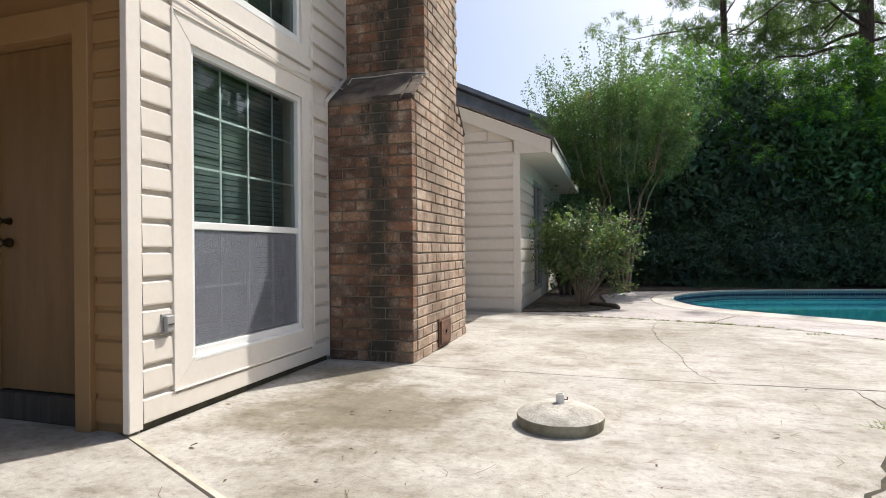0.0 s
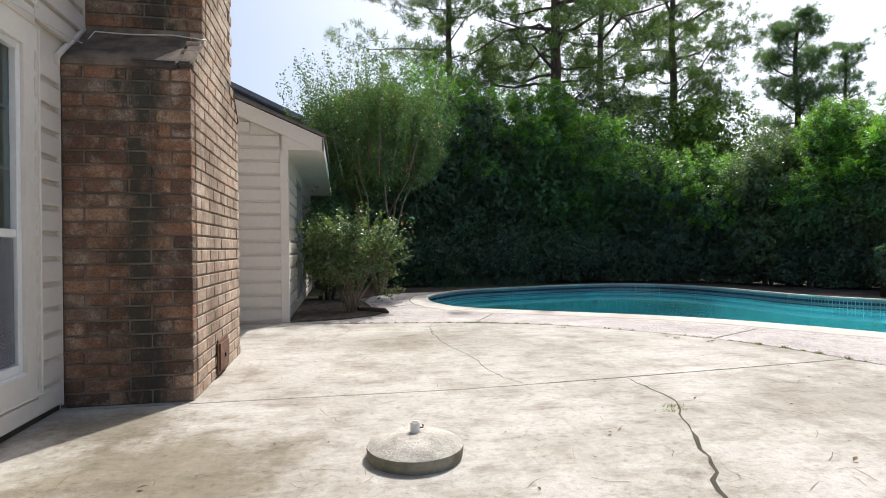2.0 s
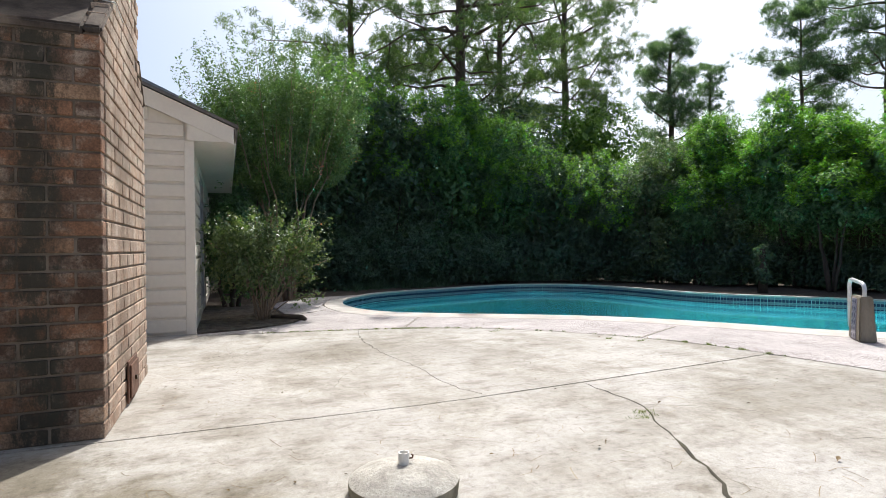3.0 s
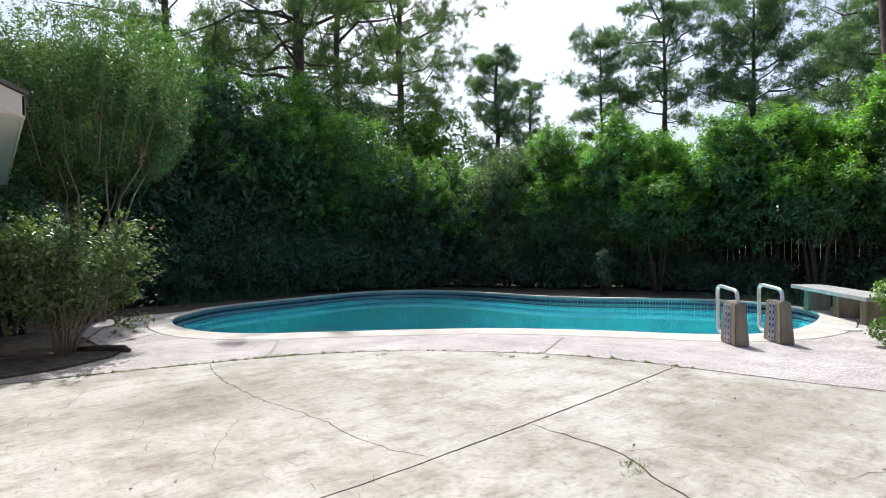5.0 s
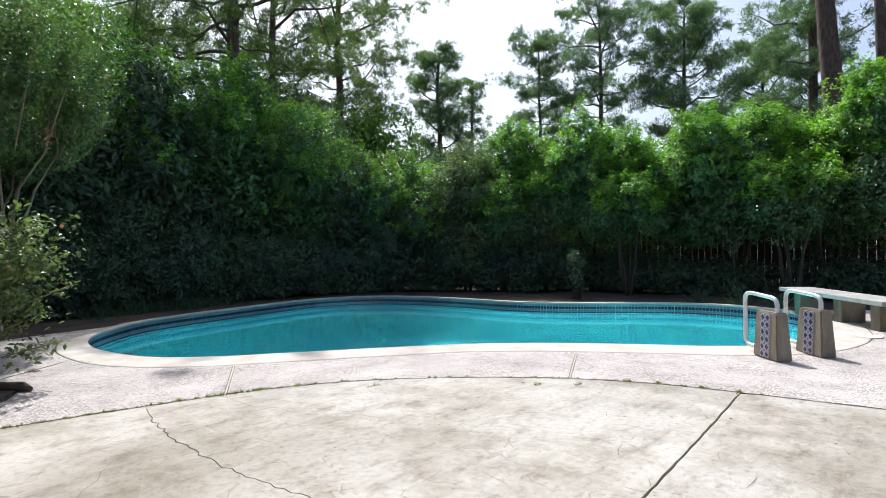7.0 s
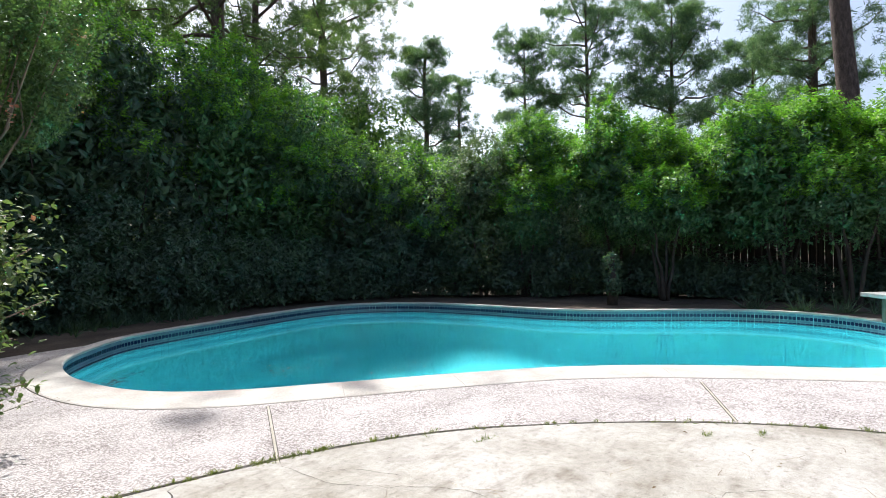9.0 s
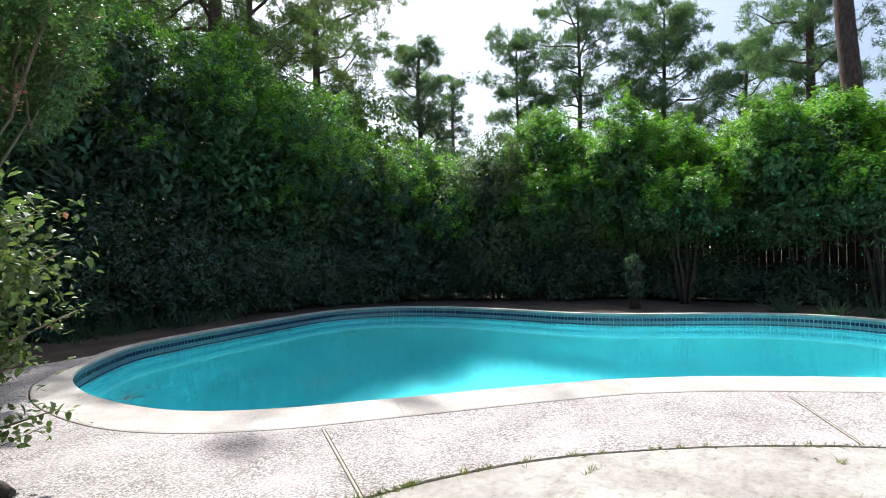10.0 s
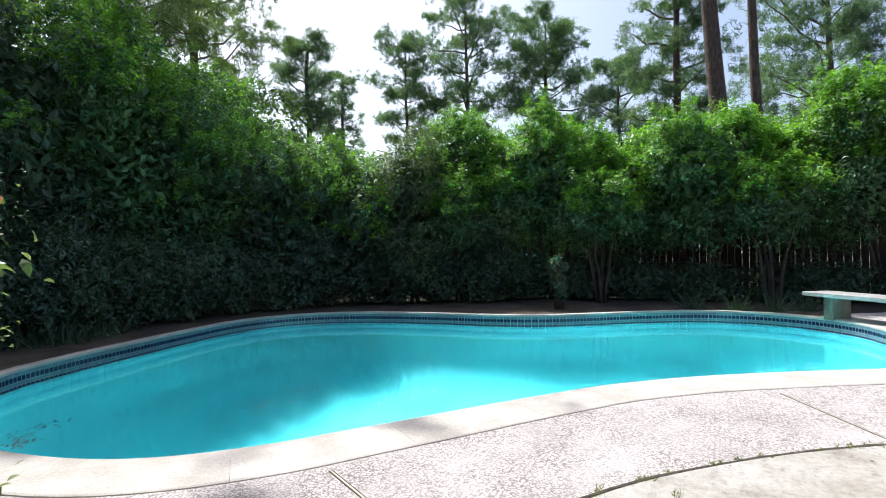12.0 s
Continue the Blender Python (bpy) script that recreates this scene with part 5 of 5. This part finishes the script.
def pine(x, y, height, r0, crown_from, reach, branches, clumps, seed, material, label, lean=(0, 0), tuft=0.34, per=18, taper=0.35, rise=(-0.05, 0.5), extra=()):
    g = np.random.default_rng(seed)
    ob = thing("pine_tree", (x, y, -0.1), label, "pine tree", "pines beyond the hedge")
    pts = [Vector((lean[0] * (k / 8) + g.normal(0, 0.05) * (k > 0), lean[1] * (k / 8) + g.normal(0, 0.05) * (k > 0), height * k / 8)) for k in range(9)]
    bm = bmesh.new()
    tube(bm, pts, [r0 * (1 - (1 - taper) * k / 8) for k in range(9)], 12)
    part("trunk", bm, M_BARK, ob)
    tufts = []
    lines = [[Vector(p) for p in e] for e in extra]
    for i in range(branches):
        f = crown_from + (0.99 - crown_from) * (i + g.random() * 0.8) / branches
        k = min(int(f * 8), 7)
        p = pts[k].lerp(pts[k + 1], f * 8 - k)
        a = i * 2.4 + g.normal(0, 0.4)
        u = (f - crown_from) / (1 - crown_from)
        ln = reach * math.sqrt(max(1 - ((u - 0.38) / 0.66) ** 2, 0.02)) * g.uniform(0.55, 1.1)
        up = g.uniform(*rise) + 0.35 * u
        line = [p]
        for s in range(1, 6):
            line.append(p + Vector((math.cos(a) * ln * s / 5, math.sin(a) * ln * s / 5, ln * up * (s / 5) ** 1.2 + g.normal(0, 0.04) * ln)))
        lines.append(line)
    for line in lines:
        bm = bmesh.new()
        ln = (line[-1] - line[0]).length
        tube(bm, line, [max(r0 * 0.26 * (ln / reach) * (1 - 0.85 * s / (len(line) - 1)), 0.014) for s in range(len(line))], 5, False)
        part("limb", bm, M_BARK, ob)
        for t in range(clumps):  # round puffs of needles on the outer part of the limb
            s = g.uniform(0.4, 1.02) * (len(line) - 1)
            j = min(int(s), len(line) - 2)
            q = line[j].lerp(line[j + 1], s - j)
            w = ln * 0.13 + 0.1
            c = np.array((q.x, q.y, q.z)) + g.normal(0, 1, 3) * np.array((w, w, w * 0.45)) + np.array((0, 0, 0.15))
            r = tuft * g.uniform(0.7, 1.6)
            d = g.normal(0, 1, (9, 3))
            d /= np.linalg.norm(d, axis=1, keepdims=True)
            tufts.append(c + d * g.uniform(0.3, 1.0, (9, 1)) * np.array((r, r, r * 0.62)))
    needles("crown", np.vstack(tufts), tuft * 0.5, per, material, ob, g, 0.07, 0.45, "", 0.28)
    return ob


P = "tall pine with a bare trunk beyond the hedge"
# first four extra limbs: added high out of view to shade the pool
pine(8.5, 23.5, 17.6, 0.32, 0.38, 4.5, 40, 9, 201, M_NEEDLE, P, (0.2, 0), 0.42, rise=(-0.15, 0.1), extra=(((0.1, 0, 16.5), (1.5, -1.2, 17.0), (2.6, -2.2, 17.3), (3.4, -3.0, 17.5)), ((0.1, 0, 16.8), (2.0, -1.2, 17.4), (3.8, -2.4, 17.7), (5.2, -3.4, 17.8)), ((0.1, 0, 15.8), (1.8, -1.5, 16.5), (3.6, -3.0, 16.8), (5.4, -4.3, 17.0)), ((0.1, 0, 15.2), (2.4, -1.0, 15.8), (4.6, -2.4, 16.2), (6.6, -3.6, 16.4)), ((0, 0, 10.4), (-0.9, 0.8, 10.75), (-1.7, 1.5, 10.8), (-2.5, 2.2, 10.3), (-3.9, 3.4, 9.7)), ((-2.4, 2.1, 10.4), (-2.5, 2.2, 9.3), (-2.2, 1.9, 8.6)), ((0, 0, 11.5), (1.6, -1.3, 11.3), (2.4, -2.0, 10.0), (2.7, -2.3, 8.6))))
pine(22.3, 36.0, 25, 0.36, 0.34, 6.3, 38, 17, 202, M_NEEDLE, P, (0.3, 0.2), 0.56)
pine(31.0, 34.5, 16.8, 0.3, 0.2, 3.0, 42, 12, 203, M_NEEDLEHAZE, "dark dense conifer far behind the hedge", (0, 0), 0.52)
pine(34.5, 34.0, 15.0, 0.2, 0.3, 1.8, 28, 9, 204, M_NEEDLEHAZE, "slim young pine far behind the hedge", (0, 0), 0.4)
pine(47.0, 35.4, 22.5, 0.3, 0.5, 3.6, 24, 13, 205, M_NEEDLEHAZE, P, (0, 0), 0.62, taper=0.15)
pine(48.0, 29.3, 25.3, 0.4, 0.5, 5.0, 24, 16, 206, M_NEEDLEHAZE, P, (0.3, 0), 0.66, taper=0.15)
pine(48.0, 21.5, 21.5, 0.4, 0.45, 5.4, 26, 18, 207, M_NEEDLEHAZE, P, (0, 0), 0.68, taper=0.15)
pine(44.0, 14.5, 15.5, 0.3, 0.3, 4.2, 30, 12, 208, M_NEEDLEHAZE, P, (0, 0), 0.55, taper=0.15)
pine(24.0, 7.5, 24, 0.42, 0.62, 5.0, 22, 10, 209, M_NEEDLE, "thick leaning pine trunk close behind the fence", (0.1, 1.2), 0.42)
pine(25.0, 6.1, 22, 0.24, 0.6, 4.0, 22, 10, 210, M_NEEDLE, "slim pine trunk close behind the fence", (0, 0.6), 0.42)
pine(32.5, 9.7, 18.5, 0.3, 0.16, 2.9, 46, 11, 211, M_NEEDLEHAZE, "full green pine behind the fence", (0, 0), 0.5)
pine(14.5, 31.0, 22, 0.26, 0.22, 5.8, 38, 13, 212, M_NEEDLE, P, (0, 0), 0.55)
pine(5.5, 31.0, 21, 0.24, 0.22, 5.8, 38, 13, 213, M_NEEDLE, P, (0, 0), 0.55)
pine(40.0, 1.5, 18, 0.3, 0.2, 6.0, 36, 16, 214, M_NEEDLEHAZE, "broad pine behind the fence", (0, 0), 0.6)
for i, (x, y, r, z0, z1) in enumerate(((12.0, 26.0, 3.0, 1.0, 8.5), (18.0, 28.0, 3.5, 1.0, 9.5), (25.0, 29.0, 4.0, 1.0, 8.0), (32.0, 26.0, 4.5, 0.5, 8.0), (36.0, 20.0, 4.5, 0.5, 8.0), (37.0, 13.0, 4.5, 0.5, 7.5), (30.0, 5.0, 4.0, 0.5, 7.0), (6.0, 27.0, 3.0, 1.0, 7.0), (0.0, 26.0, 3.5, 0.5, 6.0))):
    shrub(x, y, r, r, z0, z1, M_LEAFLIME if i % 3 == 1 else M_LEAFDARK, 8000, "leafy woodland tree beyond the garden", 0.22, 300 + i, 46, "woodland_tree", "tree", "woodland trees", None, 2, lump=(0.8, 1.5))
g = np.random.default_rng(900)
a = g.uniform(-0.6, 2.6, 26000)
d = g.uniform(55, 75, 26000)
z = g.random(26000) * (5.5 + 2.5 * np.sin(a * 9) + 1.5 * np.sin(a * 23))
woods = leaves("far_woods", np.stack((d * np.cos(a), d * np.sin(a), z), 1), np.tile([0, 0, 1.0], (26000, 1)), np.full(26000, 0.8), 0.7, M_LEAFDARK, None, g, 0.1)
tagged(woods, "distant band of woodland foliage", "woods", kind="stuff")

# ivy-grown stump and strap-leaved plants under the shrubs
st = thing("ivy_stump", (10.45, 10.8, -0.05), "short stump overgrown with pale ivy under shrubs", "stump")
bm = bmesh.new()
tube(bm, [(0, 0, 0), (0.02, 0, 0.5), (0, 0.02, 1.0)], [0.11, 0.09, 0.07], 9)
part("trunk", bm, M_DARKTWIG, st)
g = np.random.default_rng(31)
pos, nrm = lumpy(g, (0, 0, 0.62), (0.2, 0.2, 0.6), 16, 900, (0.09, 0.15), 0.4, 0.9)
leaves("ivy", pos, nrm, np.full(len(pos), 0.055), 0.8, M_LEAFDARK, st, g, 0.3)
for k, (x, y) in enumerate(((11.15, 7.55), (11.2, 7.0), (11.35, 6.5), (11.1, 8.3))):
    sp = thing("strap_plant", (x, y, -0.05), "clump of arching strap-shaped leaves on the soil", "plant", "strap plants by the fence")
    needles("foliage", np.random.default_rng(60 + k).normal(0, 0.09, (12, 3)) * np.array((1, 1, 0)), 0.42, 9, M_LEAFDARK, sp, np.random.default_rng(70 + k), 0.02, 1.0)
for k, (x, y) in enumerate(((2.3, 16.55), (2.9, 16.7), (3.5, 16.85), (4.1, 16.75), (4.8, 16.9))):
    sp = thing("ground_cover", (x, y, -0.05), "low grassy ground cover before the hedge", "plant", "ground cover by the hedge")
    needles("foliage", np.random.default_rng(80 + k).normal(0, 0.22, (60, 3)) * np.array((1, 1, 0)), 0.3, 8, M_LEAFDARK, sp, np.random.default_rng(90 + k), 0.03, 1.0)

# ---- weeds in the joints, litter, floating leaves ----
WEEDS = [(1.27, 8.78, 0.1), (1.42, 8.99, 0.09), (1.55, 8.66, 0.08), (1.8, 8.55, 0.07), (2.12, 8.3, 0.1), (2.3, 8.1, 0.08), (3.42, 6.78, 0.08), (3.62, 6.42, 0.06), (3.72, 6.2, 0.07), (3.86, 5.85, 0.06), (3.92, 5.66, 0.06), (1.53, 4.62, 0.11), (1.6, 4.7, 0.07), (3.2, 7.05, 0.05)]
for k, (x, y, s) in enumerate(WEEDS):
    near_edge = min(edge, key=lambda p: math.dist(p, (x, y)))
    if math.dist(near_edge, (x, y)) < 0.2:
        x, y = near_edge
    wd = thing("weed", (x, y, -0.01), "small yellow-green weed tuft growing in a joint", "weed", "weeds in the paving joints")
    g = np.random.default_rng(500 + k)
    needles("foliage", g.normal(0, 1, (22, 3)) * np.array((s * 0.45, s * 0.2, 0)), 0.04, 5, M_GRASS, wd, g, 0.07, 0.7)
g = np.random.default_rng(21)
run = np.array([tuple(p) for p in cut(edge, (-0.4, 9.3), (1.6, 8.9))])
for q, k in ((run, 150), (np.array([tuple(p) for p in cut(edge, (2.9, 7.4), (4.1, 5.2))]), 50), (np.array([tuple(p) for p in cut(edge, (1.6, 8.9), (2.9, 7.4))]), 36)):
    j = g.integers(0, len(q) - 1, k // 2)
    f = g.random((k // 2, 1))
    p = q[j] * (1 - f) + q[j + 1] * f
    p = np.repeat(p, 4, axis=0) + g.normal(0, 0.016, (len(p) * 4, 2))
    moss = thing("joint_moss", (0, 0, 0), "yellow-green moss and weeds along the patio joint", "moss")
    needles("foliage", np.column_stack((p, np.zeros(len(p)))), 0.026, 5, M_GRASS, moss, g, 0.1, 0.5)
g = np.random.default_rng(11)
n = 620
x, y = g.uniform(-1.9, 4.2, n), g.uniform(1.5, 9.0, n)
ok = (x < 3.4) | (y < 6)
ok &= (y < 8.3 - np.maximum(x - 1.2, 0) * 0.85)
ok &= ~((x < -1.35) & (y > 5.3))
x, y = x[ok], y[ok]
n = len(x)
a, ln, cur = g.uniform(0, 6.28, n), g.uniform(0.04, 0.19, n), g.normal(0, 0.3, n)
v = np.empty((n, 3, 2, 3))
for k, f in enumerate((-0.5, 0.0, 0.5)):
    ang = a + cur * f * 2
    cx, cy = x + np.cos(ang) * ln * f, y + np.sin(ang) * ln * f
    for s, sg in enumerate((-1, 1)):
        v[:, k, s] = np.stack((cx - np.sin(a) * 0.0015 * sg, cy + np.cos(a) * 0.0015 * sg, np.full(n, 0.0035)), 1)
idx = np.arange(n)[:, None] * 6
faces = np.concatenate((idx + np.array([[0, 1, 3, 2]]), idx + np.array([[2, 3, 5, 4]])))
lit = raw("needle_litter", v.reshape(-1, 3).tolist(), faces.tolist(), M_LITTER)
tagged(lit, "scattered brown pine needles on the patio", "litter", kind="stuff")
g = np.random.default_rng(12)
n = 130
pos = np.stack((g.uniform(-1.9, 3.6, n), g.uniform(2.0, 7.2, n), np.full(n, 0.006)), 1)
pos = pos[~((pos[:, 0] < -1.35) & (pos[:, 1] > 5.3))]
pos = np.vstack((pos, np.stack((g.uniform(0.1, 1.0, 160), g.uniform(11.2, 14.6, 160), np.full(160, 0.004)), 1)))
pos = np.vstack((pos, np.stack((g.uniform(-1.2, 0.1, 500), g.uniform(9.75, 12.0, 500), np.full(500, 0.02)), 1)))
fl = leaves("leaf_litter", pos, np.tile([0, 0, 3.0], (len(pos), 1)), np.full(len(pos), 0.024), 0.5, M_LITTER, None, g)
tagged(fl, "small dry leaf crumbs on the paving", "litter", kind="stuff")
for x, y, s in ((-1.88, 3.35, 0.09), (-2.2, 4.0, 0.07), (-1.36, 4.08, 0.04), (0.95, 4.3, 0.04), (1.9, 3.7, 0.045)):
    g = np.random.default_rng(int(x * 100 + 900))
    dl = leaves("dry_leaf", np.array([[x, y, 0.014]]), np.array([[0, 0, 2.5]]), np.array([s]), 0.45, M_LITTER, None, g)
    tagged(dl, "curled brown dry leaf on the patio", "dry leaf", "dry leaves on the patio")
g = np.random.default_rng(13)
sets = [(1.72, 12.8, 0.08, 70, M_DARKTWIG), (2.05, 13.1, 0.12, 40, M_DARKTWIG), (3.1, 12.75, 0.22, 40, M_LITTER), (3.2, 11.75, 0.2, 40, M_LITTER), (3.85, 11.85, 0.2, 60, M_LITTER), (4.1, 10.7, 0.22, 50, M_LITTER), (5.8, 12.1, 0.25, 12, M_DARKTWIG), (2.6, 12.0, 0.6, 25, M_LITTER)]
for x, y, s, n, m in sets:
    c = np.stack((x + g.normal(0, s, n), y + g.normal(0, s, n), np.full(n, -0.217)), 1)
    ob = leaves("floating_leaves", c, np.tile([0, 0, 6.0], (n, 1)), np.full(n, 0.035), 0.5, m, None, g)
    tagged(ob, "drift of dead leaves floating on pool", "leaf drift", "leaf drifts on the water", "stuff")


# ---- pieces: chimney bricks and waterline tiles ----
def brick_mesh(lx, ly, h, material):
    bm = bmesh.new()
    add_box(bm, (-lx / 2, -ly / 2, 0), (lx / 2, ly / 2, h), 0.005)
    me = bpy.data.meshes.new("brick")
    bm.to_mesh(me)
    bm.free()
    me.materials.append(material)
    return me


COURSE, BL, BD = 0.0958, 0.272, 0.125
STRETCH_X, STRETCH_Y = brick_mesh(BL - 0.014, 0.1, COURSE - 0.014, M_BRICK), brick_mesh(0.1, BL - 0.014, COURSE - 0.014, M_BRICKLIT)
HALF_X, HALF_Y = brick_mesh(BD, 0.1, COURSE - 0.014, M_BRICK), brick_mesh(0.1, BD, COURSE - 0.014, M_BRICKLIT)


def lay(me, x, y, z):
    ob = new("brick", me)
    ob.parent = chimney
    ob.location = (x + rng.uniform(-0.002, 0.002), y + rng.uniform(-0.002, 0.002), z)
    ob.rotation_euler = (rng.uniform(-0.006, 0.006), 0, rng.uniform(-0.008, 0.008))


def brick_faces(y0, y1, z0, z1, front=True, side=True):
    i, z = 0, z0
    while z + COURSE <= z1 + 0.01:
        odd = i % 2
        if front:  # facing the patio's start
            x = CX1 - 0.006
            if odd:
                lay(HALF_X, x - BD / 2, y0 + 0.05, z)
                x -= BD + 0.014
            while x - BL > CX0 - 0.05:
                lay(STRETCH_X, x - BL / 2 + 0.007, y0 + 0.05, z)
                x -= BL
            if x - CX0 > 0.1:
                lay(HALF_X, x - BD / 2, y0 + 0.05, z)
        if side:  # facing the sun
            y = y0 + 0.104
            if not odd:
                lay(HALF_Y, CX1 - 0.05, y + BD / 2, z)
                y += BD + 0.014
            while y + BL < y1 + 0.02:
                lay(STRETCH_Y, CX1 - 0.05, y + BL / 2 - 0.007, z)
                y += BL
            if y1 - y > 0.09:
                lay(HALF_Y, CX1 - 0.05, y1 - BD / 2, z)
        z += COURSE
        i += 1


brick_faces(CY0, CY1, 0.004, SH)
brick_faces(UY0, UY1, SH + 0.005 + 4 * COURSE, 3.85)
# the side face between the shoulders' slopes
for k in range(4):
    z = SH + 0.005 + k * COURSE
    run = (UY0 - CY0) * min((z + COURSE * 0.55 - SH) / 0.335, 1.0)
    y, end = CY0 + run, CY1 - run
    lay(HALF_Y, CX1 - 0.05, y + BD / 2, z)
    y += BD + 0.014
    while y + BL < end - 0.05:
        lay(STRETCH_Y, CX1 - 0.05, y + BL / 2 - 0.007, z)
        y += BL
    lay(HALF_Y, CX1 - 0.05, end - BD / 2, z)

for i in range(240):
    a, b = t_in[i], t_in[(i + 1) % 240]
    ob = new("tile", TILE)
    ob.parent = pool
    m = (a + b) / 2
    d = (b - a).normalized()
    inward = Vector((d.y, -d.x))
    if sum(p.x * q.y - q.x * p.y for p, q in zip(t_in, t_in[1:] + t_in[:1])) > 0:
        inward = -inward
    ob.location = (m.x + inward.x * 0.004, m.y + inward.y * 0.004, -0.034)
    ob.rotation_euler = (0, 0, math.atan2(inward.y, inward.x) - math.pi / 2)
    ob.scale = (1, 1, 1.16)
